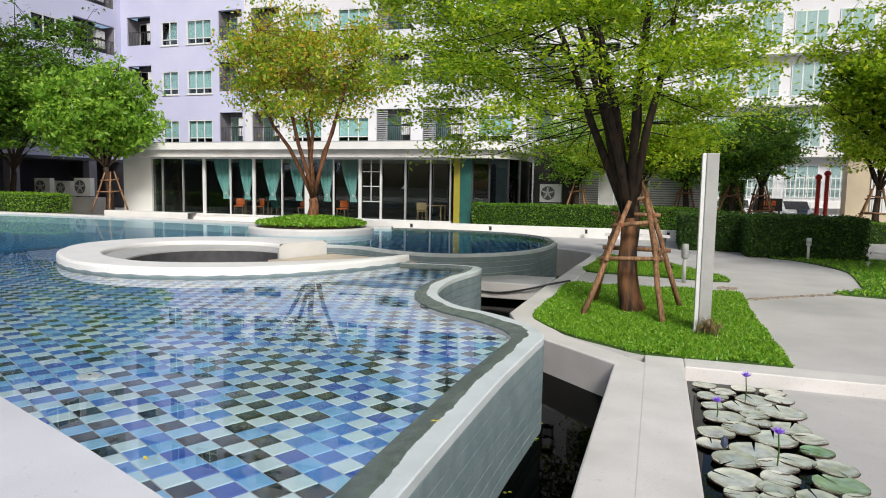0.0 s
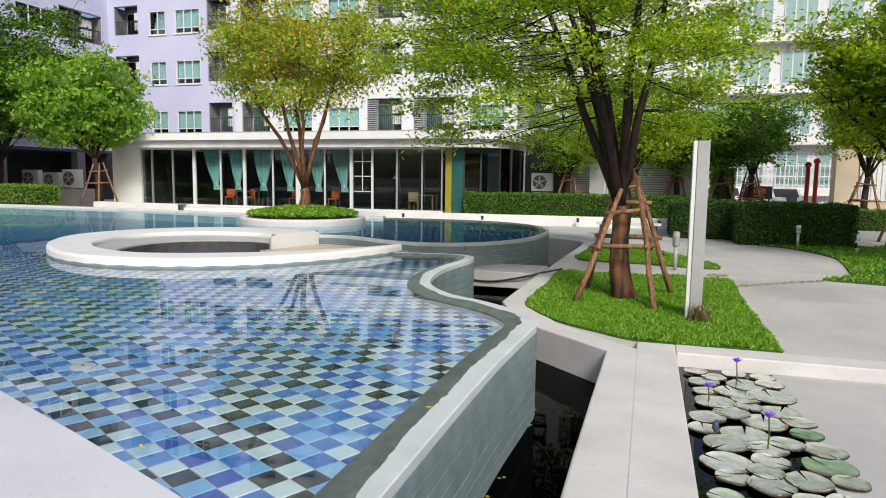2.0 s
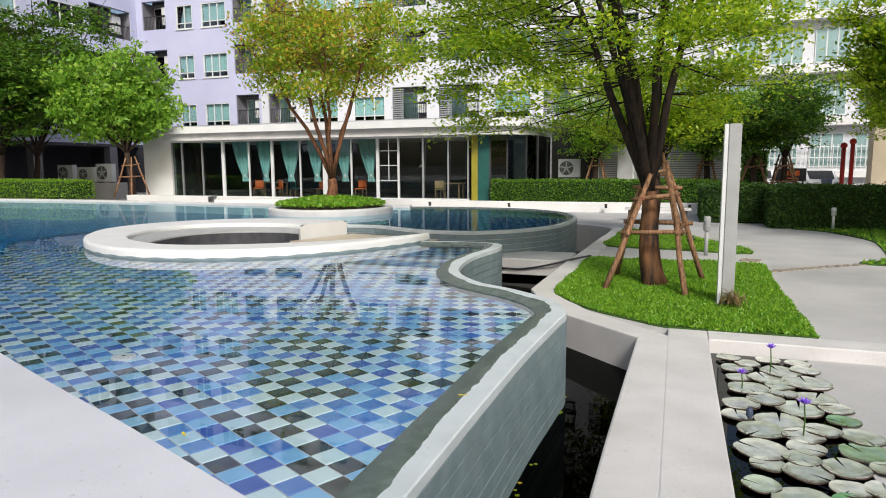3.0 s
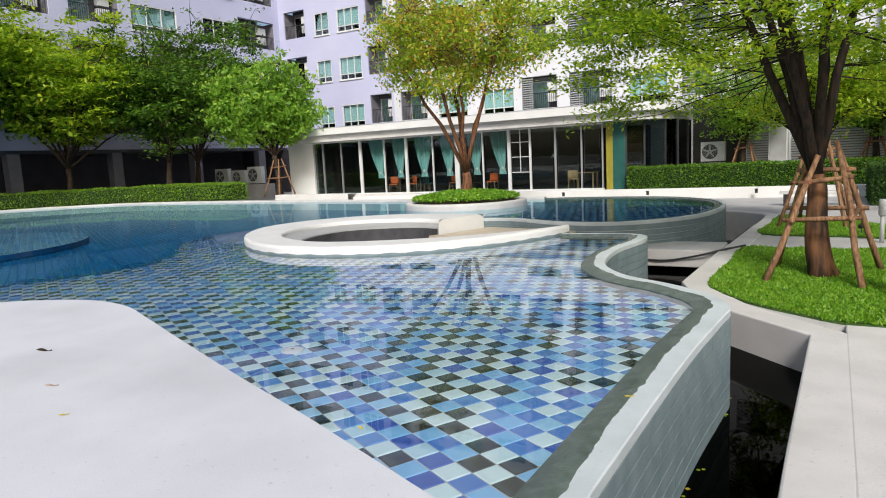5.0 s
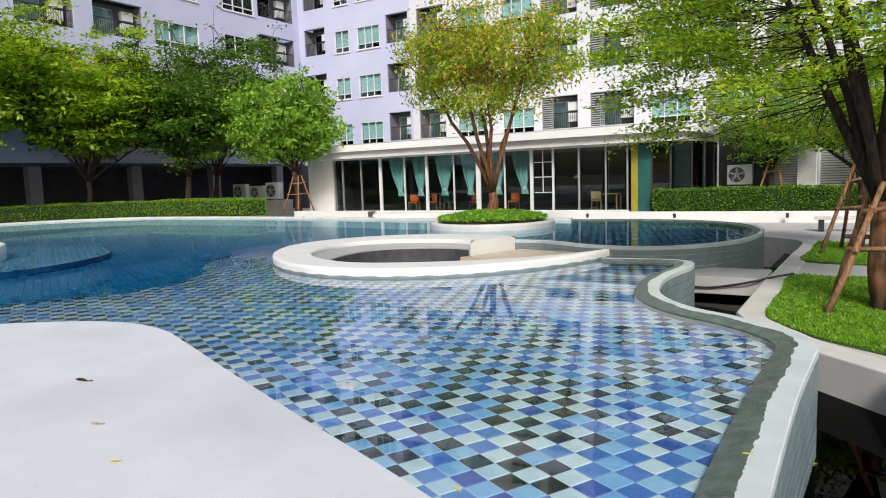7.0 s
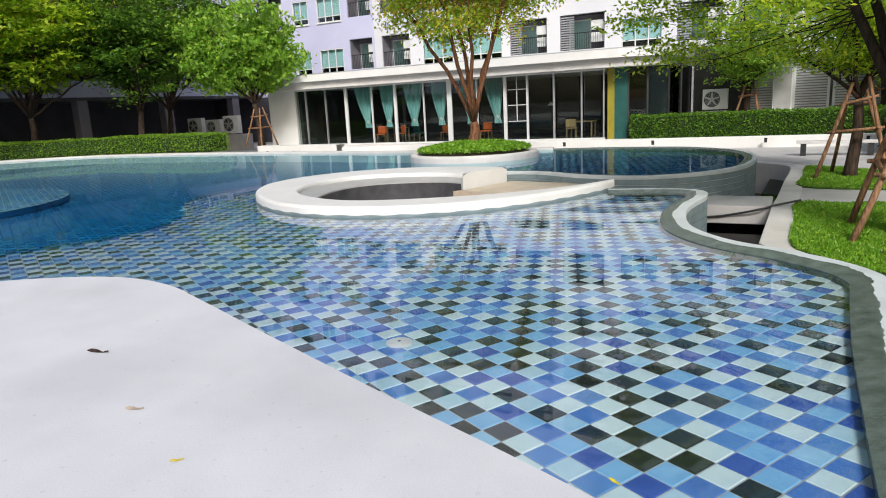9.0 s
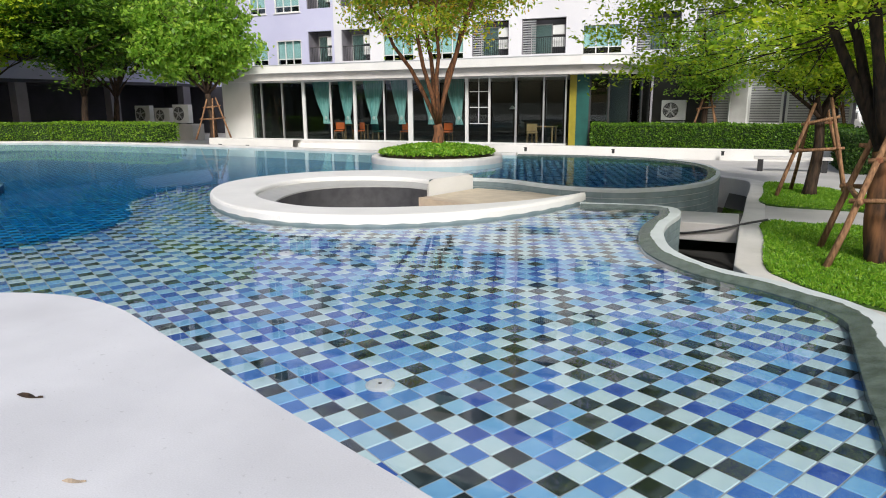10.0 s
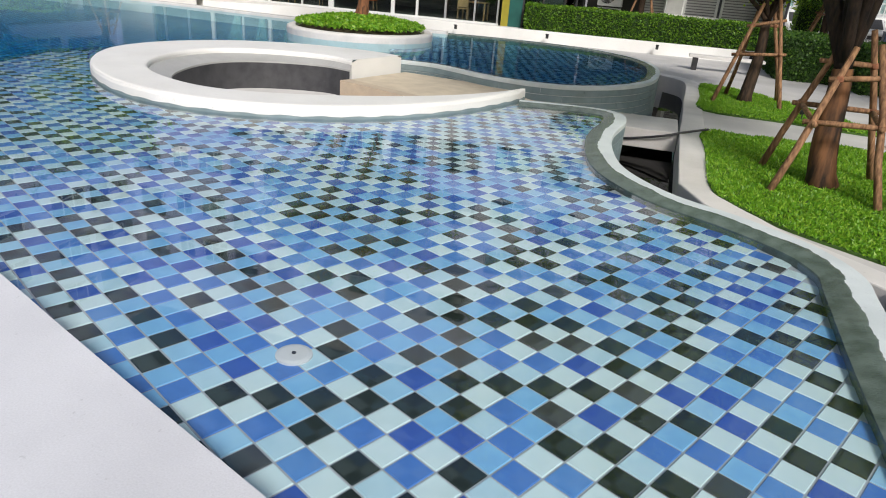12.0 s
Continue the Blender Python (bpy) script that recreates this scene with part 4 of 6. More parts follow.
def balcony_unit(name, w, h, louvre, group):
    t = thing(name, "recessed grey balcony with rail, glass door and condenser", "balcony", group, "structure", at=(0, 0, -70))
    d = 1.1
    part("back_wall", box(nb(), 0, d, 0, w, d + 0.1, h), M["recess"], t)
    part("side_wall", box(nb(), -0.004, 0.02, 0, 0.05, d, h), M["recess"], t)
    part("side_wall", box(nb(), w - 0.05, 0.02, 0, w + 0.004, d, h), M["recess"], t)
    part("door_frame", box(nb(), w * 0.1, d - 0.05, 0.02, w * 0.6, d - 0.003, h * 0.88, 0.01), M["frame"], t)
    part("pane", box(nb(), w * 0.1 + 0.07, d - 0.09, 0.1, w * 0.6 - 0.07, d - 0.055, h * 0.88 - 0.07), M["blue_glass"], t)
    part("top_rail", box(nb(), 0.05, 0.05, 0.98, w - 0.05, 0.1, 1.03), M["black"], t)
    for k in range(int(w / 0.14)):
        x = 0.1 + k * 0.14
        part("baluster", box(nb(), x, 0.065, 0.03, x + 0.018, 0.085, 0.98), M["black"], t)
    x0 = w * 0.66
    part("condenser", box(nb(), x0, 0.4, 1.15, x0 + 0.8, 0.75, 1.72, 0.02), M["frame"], t, "white wall-hung condenser")
    part("bracket", box(nb(), x0 + 0.05, 0.4, 1.10, x0 + 0.75, 0.9, 1.148), M["black"], t)
    part("condenser", box(nb(), x0, 0.4, 0.42, x0 + 0.8, 0.75, 0.99, 0.02), M["frame"], t, "white wall-hung condenser")
    part("bracket", box(nb(), x0 + 0.05, 0.4, 0.37, x0 + 0.75, 0.9, 0.418), M["black"], t)
    if louvre:
        for k in range(14):
            z = 0.06 + k * (h - 0.1) / 14
            part("louvre", box(nb(), 0.05, 0.03, z, w * 0.32, 0.06, z + 0.07), M["alu"], t)
    return t


def facade(name, mat, label, m, u0, u1, z0, z1, cols, rows, thick=0.35):
    """A wall with through openings: cols of (from, to, kind), rows of base heights."""
    t = thing(name, label, "wall", kind="structure")
    t.matrix_world = m
    size = {"w": (-0.15, 1.60), "b": (0.0, 2.12), "l": (0.0, 2.12)}
    edges = sorted(cols)
    bm = nb()
    x = u0
    for a, b, k in edges:
        box(bm, x, 0, z0, a, thick, z1)
        x = b
        lo = z0
        for r in rows:
            s0, s1 = r + size[k][0], r + size[k][1]
            box(bm, a, 0, lo, b, thick, s0)
            lo = s1
        box(bm, a, 0, lo, b, thick, z1)
    box(bm, x, 0, z0, u1, thick, z1)
    part("render_coat", bm, mat, t)
    # near-black sheet stands for the dim rooms behind the openings
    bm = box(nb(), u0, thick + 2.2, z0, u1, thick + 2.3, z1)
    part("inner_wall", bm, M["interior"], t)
    part("parapet", box(nb(), u0, -0.08, z1, u1, thick, z1 + 0.5, 0.02), mat, t)
    return t


NCOLS = [(-39.7, -37.5, "b"), (-36.5, -35.0, "w"), (-34.2, -32.0, "w"), (-31.4, -29.4, "b"), (-28.6, -26.3, "b"), (-25.3, -22.9, "w"), (-21.7, -19.3, "w"), (-18.75, -16.25, "l"), (-15.4, -12.6, "l"), (-11.6, -9.2, "w"), (-8.4, -6.0, "l"), (-5.2, -2.8, "l"), (-2.0, 0.2, "w")]
NROWS = [4.5 + 3.66 * k for k in range(5)]
MN = pose(0, 42, 0)
# west end of the same facade: its bluish shade is put into the lilac
facade("wall_north_west", M["lilac"], "apartment facade end with bluish shade in its lilac colour", MN, -41, -29.2, -0.62, 25.5, NCOLS[:4], NROWS)
facade("wall_north", M["facade"], "white rendered apartment facade with windows and balconies", MN, -29.197, 1.4, -0.62, 25.5, NCOLS[4:], NROWS)
WCOLS = [(37.6, 41.4, "b"), (34.2, 37.2, "w"), (28.4, 32.0, "w"), (24.3, 27.6, "b"), (19.8, 23.1, "b"), (15.6, 18.6, "w"), (11.0, 14.2, "w"), (7.0, 10.3, "b"), (3.0, 6.3, "b"), (-1.6, 1.4, "w"), (-6.0, -2.7, "b")]
WROWS = [4.08 + 3.45 * k for k in range(6)]
WX = -40.3
MW = pose(WX, 0, 0, 0, 0, 90)
facade("wall_west", M["lilac"], "lilac rendered apartment facade with windows and balconies", MW, -20, 41.99, 3.1, 26.0, WCOLS, WROWS)
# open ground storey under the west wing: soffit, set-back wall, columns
# shade under the wing is painted into these dark greys
tagged(part("ceiling_undercroft", box(nb(), WX - 7.0, -20, 2.9, WX - 0.01, 41.9, 3.09), M["undercroft"]), "soffit over the open ground storey, shade in its dark colour", "ceiling", kind="structure")
tagged(part("wall_undercroft", box(nb(), WX - 5.2, -20, -1.6, WX - 5.0, 41.9, 2.9), M["undercroft"]), "wall set back in the open ground storey, coloured dark for shade", "wall", kind="structure")
tagged(part("wall_undercroft_end", box(nb(), WX - 5.0, 41.5, -1.6, -29.3, 41.9, 2.9), M["undercroft"]), "wall closing the service corner, coloured dark for shade", "wall", kind="structure")
for k in range(8):
    t = thing("column", "square column of the ground storey, shade in its dark grey", "column", "ground storey columns", "structure", at=(WX - 0.35, 39.0 - 6.3 * k, -0.62))
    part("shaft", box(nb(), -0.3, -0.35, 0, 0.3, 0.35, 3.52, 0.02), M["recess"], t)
made = {}
for mats, cols, rows in ((MN, NCOLS, NROWS), (MW, WCOLS, WROWS)):
    for a, b, k in cols:
        key = (k, round(b - a, 2))
        for r in rows:
            dz = -0.15 if k == "w" else 0.0
            at_m = mats @ pose(a, 0.06, r + dz)
            if key not in made:
                made[key] = window_unit("window_apartment", b - a, 1.75, 3 if b - a > 2 else 2, "facade windows") if k == "w" else balcony_unit("balcony", b - a, 2.12, k == "l", "facade balconies")
                made[key].matrix_world = at_m
                continue
            copy_thing(made[key], at_m)

# tower to the east, seen through the trees
tower = thing("tower", "tall white apartment tower with wide window bands", "building", kind="structure", at=(0, 0, 0))
part("wall", box(nb(), 1.9, 49.0, -0.62, 13, 60, 13.9), M["facade"], tower)
part("pier", box(nb(), 1.42, 41.6, -0.62, 2.4, 48.9, 13.9), M["white"], tower, "white vertical pier")
for k in range(4):
    z = 1.0 + 3.3 * k
    part("ledge", box(nb(), 2.1, 48.2, z - 0.55, 13, 48.997, z - 0.1, 0.02), M["white"], tower)
    for j in range(4):
        x = 2.5 + 2.6 * j
        wn = part("window", box(nb(), x, 48.93, z + 0.1, x + 2.0, 48.996, z + 2.3, 0.01), M["frame"], tower)
        for q in range(3):
            part("pane", box(nb(), x + 0.06 + q * 0.64, 48.90, z + 0.18, x + 0.62 + q * 0.64, 48.925, z + 2.22), M["blue_glass"], wn).visible_shadow = False
# buildings that close the court behind and to the east
bm = box(nb(), 30, -40, -1.6, 31, 75, 14)
tagged(part("wall_east", bm, M["facade"]), "plain pale wall closing the court to the east", "wall", kind="structure")
bm = box(nb(), 9.2, 40.0, -0.62, 16, 41, 3.9)
tagged(part("wall_beige", bm, M["beige"]), "beige rendered gatehouse wall", "wall", kind="structure")

# ---- plants ----
rng = np.random.default_rng(7)


def leaf_mesh(name, centres, size, mat, flat_=0.0, aspect=0.5, seed=1):
    """Many small pointed leaves, each a rhombus, in one mesh."""
    r = np.random.default_rng(seed)
    n = len(centres)
    a = r.normal(size=(n, 3))
    a[:, 2] *= (1 - flat_)
    a /= np.linalg.norm(a, axis=1, keepdims=True) + 1e-9
    b = np.cross(a, r.normal(size=(n, 3)))
    if flat_ > 0.3:
        b = np.cross(a, np.array([0, 0, 1.0]) + r.normal(size=(n, 3)) * 0.45)
    b /= np.linalg.norm(b, axis=1, keepdims=True) + 1e-9
    s = size * r.uniform(0.65, 1.3, size=(n, 1))
    v = np.stack([centres - a * s, centres + b * s * aspect, centres + a * s, centres - b * s * aspect], 1).reshape(-1, 3)
    me = bpy.data.meshes.new(name)
    me.vertices.add(4 * n)
    me.vertices.foreach_set("co", v.ravel())
    me.loops.add(4 * n)
    me.loops.foreach_set("vertex_index", np.arange(4 * n))
    me.polygons.add(n)
    me.polygons.foreach_set("loop_start", np.arange(n) * 4)
    me.update(calc_edges=True)
    me.materials.append(mat)
    return me


def tree(label, base, fork, height, crown, bark, leaf, r0, limbs, twigs, leaves, size, seed, name="tree", spread=0.5, flat_=0.0, stems=1, lean=(0, 0), layers=0, vase=False, fan=False, clump=1.1):
    """A trunk that forks into limbs, limbs into twigs, and leaf sprays at the twigs' ends.
    crown: (dx, dy, cz, rx, ry, rz) of the rough shape that the twigs fill."""
    r = np.random.default_rng(seed)
    t = thing(name, label, "tree", at=base)
    dx, dy, cz, rx, ry, rz = crown
    C = np.array([dx, dy, cz])
    forks = []
    bm = nb()
    for s in range(stems):
        ang = 2 * math.pi * s / max(stems, 1) + r.uniform(0, 1)
        sp = 0.10 if stems > 1 else 0.0
        foot = np.array([sp * math.cos(ang), sp * math.sin(ang), -0.08])
        top = np.array([lean[0] + (dx * 0.35 + 0.55 * rx * 0.3 * math.cos(ang) if stems > 1 else dx * 0.15), lean[1] + (0.3 * ry * 0.5 * math.sin(ang) if stems > 1 else dy * 0.15), fork * r.uniform(0.9, 1.15)])
        pts = [foot + (top - foot) * u + np.array([0.04, 0.03, 0]) * math.sin(u * 5 + seed + s) for u in np.linspace(0, 1, 8)]
        rad = [r0 * (1.25 if k == 0 else 1.0) * (1 - 0.35 * k / 7) / (stems ** 0.5) for k in range(8)]
        tube(bm, pts, rad, 10)
        forks.append((pts[-1], rad[-1]))
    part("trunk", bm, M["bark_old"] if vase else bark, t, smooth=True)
    ends = []
    for k in range(limbs):
        f, fr = forks[k % len(forks)]
        u = r.normal(size=3)
        u /= np.linalg.norm(u)
        az = 2 * math.pi * (k + 0.5 * r.uniform(-1, 1)) / limbs
        rr = r.uniform(0.5, 0.95)
        goal = C + np.array([rx * rr * math.cos(az), ry * rr * math.sin(az), rz * r.uniform(-0.45, 0.9)])
        if vase:
            rr = r.uniform(0.2, 0.7)
            goal = C + np.array([rx * rr * math.cos(az), ry * rr * math.sin(az), rz * r.uniform(0.45, 0.95)])
        if fan:
            goal = C + np.array([rx * rr * math.cos(az), ry * rr * math.sin(az), rz * (r.uniform(-0.1, 0.3) if k % 2 else r.uniform(0.3, 0.8))])
        n = 9
        mid = f + (goal - f) * 0.45 + np.array([0, 0, (0.22 if fan else 0.12) * np.linalg.norm(goal - f)]) + r.normal(size=3) * 0.12
        pts = [(1 - q) ** 2 * f + 2 * q * (1 - q) * mid + q * q * goal + r.normal(size=3) * 0.03 for q in np.linspace(0, 1, n)]
        rad = [max(fr * (0.66 if vase else 0.56) * (1 - q) ** 0.8, 0.012) for q in np.linspace(0, 1, n)]
        part("limb", tube(nb(), pts, rad, 7), bark, t, smooth=True)
        bmt = nb()
        for j in range(twigs):
            q = r.uniform(0.34, 1.0) if vase else r.uniform(0.25, 1.0)
            p0 = np.array(pts[int((0.45 + 0.55 * q if fan else q) * (n - 1))])
            d = r.normal(size=3)
            if layers:
                d[2] *= 0.35
            d /= np.linalg.norm(d)
            g = C + np.array([rx, ry, rz]) * d * r.uniform(0.55, 1.05) ** 0.7
            g = p0 + (g - p0) * r.uniform(0.25, spread + 0.3)
            if vase:
                out = p0[:2] - C[:2] * 0.3
                a2 = math.atan2(out[1], out[0]) + r.normal() * 0.9
                hgt = np.clip((p0[2] - cz) / rz, -1, 1)
                ln = max(0.5, math.sqrt(max(0.0, 1 - hgt * hgt * 0.8)) * r.uniform(0.55, 1.0))
                tip = C[:2] + np.array([rx * math.cos(a2), ry * math.sin(a2)]) * ln
                hl = math.hypot(tip[0] - p0[0], tip[1] - p0[1])
                g = np.array([tip[0], tip[1], p0[2] + hl * r.uniform(-0.22, 0.34)])
            pm = (p0 + g) / 2 + np.array([0, 0, -0.06 * np.linalg.norm(g - p0) if vase else 0.1]) + r.normal(size=3) * 0.08
            tube(bmt, [p0, pm, g], [0.012, 0.007, 0.003] if vase else [0.015, 0.009, 0.004], 5, False)
            for w in ((0.58, 0.7, 0.8, 0.88, 0.95, 1.0) if vase else (0.5, 0.75, 1.0)):
                ends.append((1 - w) ** 2 * p0 + 2 * w * (1 - w) * pm + w * w * g)
        part("spray", bmt, bark, t)
        if not vase:
            ends += [np.array(pts[-1]), np.array(pts[-2]), np.array(pts[-3])]
    ends = np.array(ends)
    share = r.gamma(clump, size=len(ends)) + 0.06
    pick = ends[r.choice(len(ends), leaves, p=share / share.sum())]
    sc = np.array([0.30, 0.30, 0.20]) if not flat_ else np.array([0.42, 0.42, 0.10])
    if vase:
        sc = np.array([0.28, 0.28, 0.11])
    cen = pick + r.normal(size=(leaves, 3)) * sc * (0.45 + rx * 0.10)
    cr = new("crown", leaf_mesh("crown", cen, size, leaf, flat_, 0.5, seed))
    cr.parent = t
    return t


def stakes(x, y, z, height, reach, n, seed, bars=(0.92, 1.45), label="tripod of weathered poles bracing a tree"):
    r = np.random.default_rng(seed)
    t = thing("tree_stake", label, "tree stake", "tree braces", at=(x, y, z))
    feet, tops = [], []
    for k in range(n):
        a = 2 * math.pi * k / n + 0.6 + r.uniform(-0.2, 0.2)
        f = Vector((reach * math.cos(a), reach * math.sin(a), -0.05))
        p = Vector((0.21 * math.cos(a + 0.3), 0.21 * math.sin(a + 0.3), height * r.uniform(0.95, 1.08)))
        feet.append(f)
        tops.append(p)
        mids = [f.lerp(p, u) + Vector(r.normal(size=3)) * 0.012 for u in (0, 0.3, 0.6, 1)]
        part("pole", tube(nb(), mids, [0.048, 0.044, 0.042, 0.036], 8), M["stake"], t, smooth=True)
    for b in bars:
        for k in range(n):
            if b > 1.2 and k % 2:
                continue
            p, q = feet[k].lerp(tops[k], b * 0.55), feet[(k + 1) % n].lerp(tops[(k + 1) % n], b * 0.55)
            d = (q - p).normalized() * 0.12
            part("cross_bar", tube(nb(), [p - d, (p + q) / 2, q + d], [0.034, 0.036, 0.032], 8), M["stake"], t, smooth=True)
            bm = nb()
            bmesh.ops.create_icosphere(bm, subdivisions=1, radius=0.06, matrix=Matrix.Translation(p))
            part("binding", bm, M["rope"], t, "brown twine binding")
    return t


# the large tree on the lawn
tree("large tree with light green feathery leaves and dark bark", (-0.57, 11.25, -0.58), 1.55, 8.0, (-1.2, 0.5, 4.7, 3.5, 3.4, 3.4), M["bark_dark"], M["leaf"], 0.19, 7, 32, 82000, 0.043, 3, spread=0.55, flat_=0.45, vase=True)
stakes(-0.57, 11.25, -0.58, 1.85, 1.0, 4, 5)
# the tree behind it on the second lawn
tree("slender tree with light leaves on the second lawn", (-0.85, 18.3, -0.58), 1.7, 5.5, (0.2, 0.3, 3.7, 2.2, 2.2, 1.7), M["bark"], M["leaf"], 0.15, 6, 22, 14000, 0.06, 11, flat_=0.5)
stakes(-0.85, 18.3, -0.58, 2.1, 0.95, 4, 6)
# the tree in the round planter
tree("planter tree with several stems and turning gold-green leaves", (-10.8, 19.1, 0.15), 0.75, 7.3, (-0.3, 0, 4.9, 4.2, 3.4, 2.8), M["bark_red"], M["leaf_gold"], 0.21, 6, 28, 23000, 0.064, 23, spread=0.55, fan=True, clump=0.32)
# rounded tree by the pavilion
tree("rounded bushy tree with fresh green leaves by the pavilion", (-26.9, 27.0, -0.1), 2.4, 8.0, (-0.9, 0, 5.2, 4.1, 3.8, 2.8), M["bark"], M["leaf_mid"], 0.2, 10, 26, 26000, 0.13, 31, spread=0.6)
stakes(-26.9, 27.0, -0.1, 1.9, 0.85, 4, 7)
# trees along the west side
for i, (x, y, h, rx, lf, sz) in enumerate(((-34.3, 25.6, 11.6, 5.2, "leaf_dark", 0.13), (-37.2, 30.0, 14.0, 5.6, "leaf_dark", 0.14), (-37.6, 21.5, 13.4, 5.6, "leaf", 0.15), (-38.6, 15.2, 16.0, 6.4, "leaf", 0.14), (-39.5, 8.0, 16.0, 6.4, "leaf", 0.15), (-39.0, 1.0, 12.5, 6.0, "leaf_mid", 0.15))):
    tree("spreading dark green tree before the lilac facade" if lf == "leaf_dark" else "feathery light green tree before the lilac facade", (x, y, -0.1), 2.0, h, (0.3, 0, h * 0.52, rx, rx, h * 0.42), M["bark"], M[lf], 0.2, 11, 28, 30000, sz, 40 + i, spread=0.6, flat_=0.5, layers=1)
# trees on the east side
for i, (x, y, h, rx, lf, sz, n) in enumerate(((7.8, 24.6, 10.5, 4.1, "leaf", 0.10, 38000), (4.2, 33.5, 7.0, 2.7, "leaf_dark", 0.09, 17000), (0.9, 31.5, 6.0, 2.4, "leaf_mid", 0.08, 15000), (2.6, 29.6, 5.6, 2.1, "leaf_dark", 0.08, 12000), (-3.9, 31.8, 6.6, 2.6, "leaf_mid", 0.08, 10000), (9.0, 34.0, 9.5, 3.6, "leaf", 0.1, 18000), (8.0, 17.0, 8.5, 4.0, "leaf", 0.09, 18000))):
    tree("leafy green garden tree with a staked trunk", (x, y, -0.6), 2.1, h, (0.1, 0, h * 0.62, rx, rx, h * 0.36), M["bark"], M[lf], 0.17, 9, 24, n, sz, 60 + i, spread=0.6, flat_=0.4)
    stakes(x, y, -0.6, 2.3, 1.1, 4, 80 + i)


def hedge(x0, y0, x1, y1, z0, z1, n, seed, label, rz=0.0, at=None, leaf="hedge_leaf"):
    """A clipped hedge: a dark core and a skin of small leaves."""
    r = np.random.default_rng(seed)
    at = at or ((x0 + x1) / 2, (y0 + y1) / 2)
    t = thing("hedge", label, "hedge", at=(at[0], at[1], z0), rz=rz)
    hx, hy, hz = (x1 - x0) / 2, (y1 - y0) / 2, z1 - z0
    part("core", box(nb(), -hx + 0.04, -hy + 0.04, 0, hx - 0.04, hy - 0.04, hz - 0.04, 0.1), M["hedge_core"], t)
    areas = np.array([4 * hx * hy, 2 * hx * hz, 2 * hx * hz, 2 * hy * hz, 2 * hy * hz])
    k = r.choice(5, n, p=areas / areas.sum())
    u, v = r.uniform(-1, 1, n), r.uniform(-1, 1, n)
    zz = (v + 1) / 2 * hz
    c = np.zeros((n, 3))
    c[:, 0] = np.where(k < 3, u * hx, np.where(k == 3, -hx, hx))
    c[:, 1] = np.where(k == 0, v * hy, np.where(k == 1, -hy, np.where(k == 2, hy, u * hy)))
    c[:, 2] = np.where(k == 0, hz, zz)
    c += r.normal(size=(n, 3)) * 0.03
    c[:, 2] += 0.015 * np.sin(c[:, 0] * 2.3 + seed) + 0.012 * np.sin(c[:, 0] * 5.1)
    f = new("foliage", leaf_mesh("foliage", c, 0.042, M[leaf], 0.2, 0.6, seed))
    f.parent = t
    return t


hedge(-8.2, 29.0, 1.3, 30.0, -0.5, 0.66, 24000, 101, "long clipped green hedge behind the low white wall", leaf="hedge_mid")
# the next two blocks carry tree shade in their leaf colours
hedge(0.55, 24.0, 2.7, 27.5, -0.62, 0.60, 16000, 102, "block of clipped hedge beside the path, shade in its colour", leaf="hedge_shade")
hedge(2.45, 22.4, 5.65, 24.6, -0.62, 0.62, 18000, 103, "block of clipped hedge with a mown top, shade in its colour", leaf="hedge_shade")
hedge(3.0, 31.0, 10, 32.0, -0.62, 0.2, 8000, 104, "clipped hedge before the car park", leaf="hedge_mid")
hedge(-33.5, 22.9, -26.4, 24.2, -0.08, 0.75, 9000, 105, "clipped light green hedge at the pool's far side")
hedge(-6.0, -0.6, 6.0, 0.6, -0.08, 0.7, 12000, 106, "clipped light green hedge at the pool's far end", 70, (-39.6, 14.5))
hedge(-3.4, -0.6, 3.4, 0.6, -0.08, 0.72, 9000, 107, "clipped light green hedge round the pool's corner", 40, (-36.0, 21.6))
hedge(-0.55, -0.5, 0.55, 0.5, -0.6, 1.95, 4000, 108, "upright yellow-green shrub by the fence", 0, (3.4, 37.5))


def lawn(name, outline, z, blades, seed, label, height=0.036):
    t = thing(name, label, "lawn", kind="stuff")
    o = [Vector(p) for p in outline]
    part("turf", prism(nb(), o, GROUND + 0.001, z), M["turf"], t)
    r = np.random.default_rng(seed)
    lo = np.array([min(p.x for p in o), min(p.y for p in o)])
    hi = np.array([max(p.x for p in o), max(p.y for p in o)])
    pts = []
    while len(pts) < blades:
        q = lo + (hi - lo) * r.uniform(size=2)
        if inside(o, q[0], q[1]):
            pts.append(q)
    pts = np.array(pts)
    c = np.c_[pts, np.full(len(pts), z + height * 0.45)]
    c[:, 2] += 0.015 * np.sin(pts[:, 0] * 6) * np.sin(pts[:, 1] * 5)
    g = new("blades", leaf_mesh("blades", c, height, M["grass"], -0.6, 0.32, seed))
    g.parent = t
    return t


LAWN1 = curve_pts([(-2.04, 10.4), (-1.84, 9.78), (-1.4, 9.16), (-0.8, 8.68), (-0.34, 8.39), (0.2, 8.36), (0.9, 8.37), (1.22, 8.38), (1.27, 8.5), (1.27, 9.9), (1.27, 11.6), (1.33, 13.3), (1.3, 14.0), (0.6, 14.2), (-0.9, 14.12), (-1.94, 14.02), (-1.99, 12.5)], 4, True)
lawn("lawn", LAWN1, -0.59, 42000, 201, "lush short green lawn round the large tree")
LAWN2 = curve_pts([(-1.86, 16.4), (-0.3, 16.1), (1.3, 15.85), (0.95, 17.4), (0.2, 18.9), (-0.7, 20.1), (-1.5, 20.7), (-1.78, 20.2), (-1.84, 18.2)], 4, True)
lawn("lawn", LAWN2, -0.59, 15000, 202, "small green lawn island behind the crossing path")
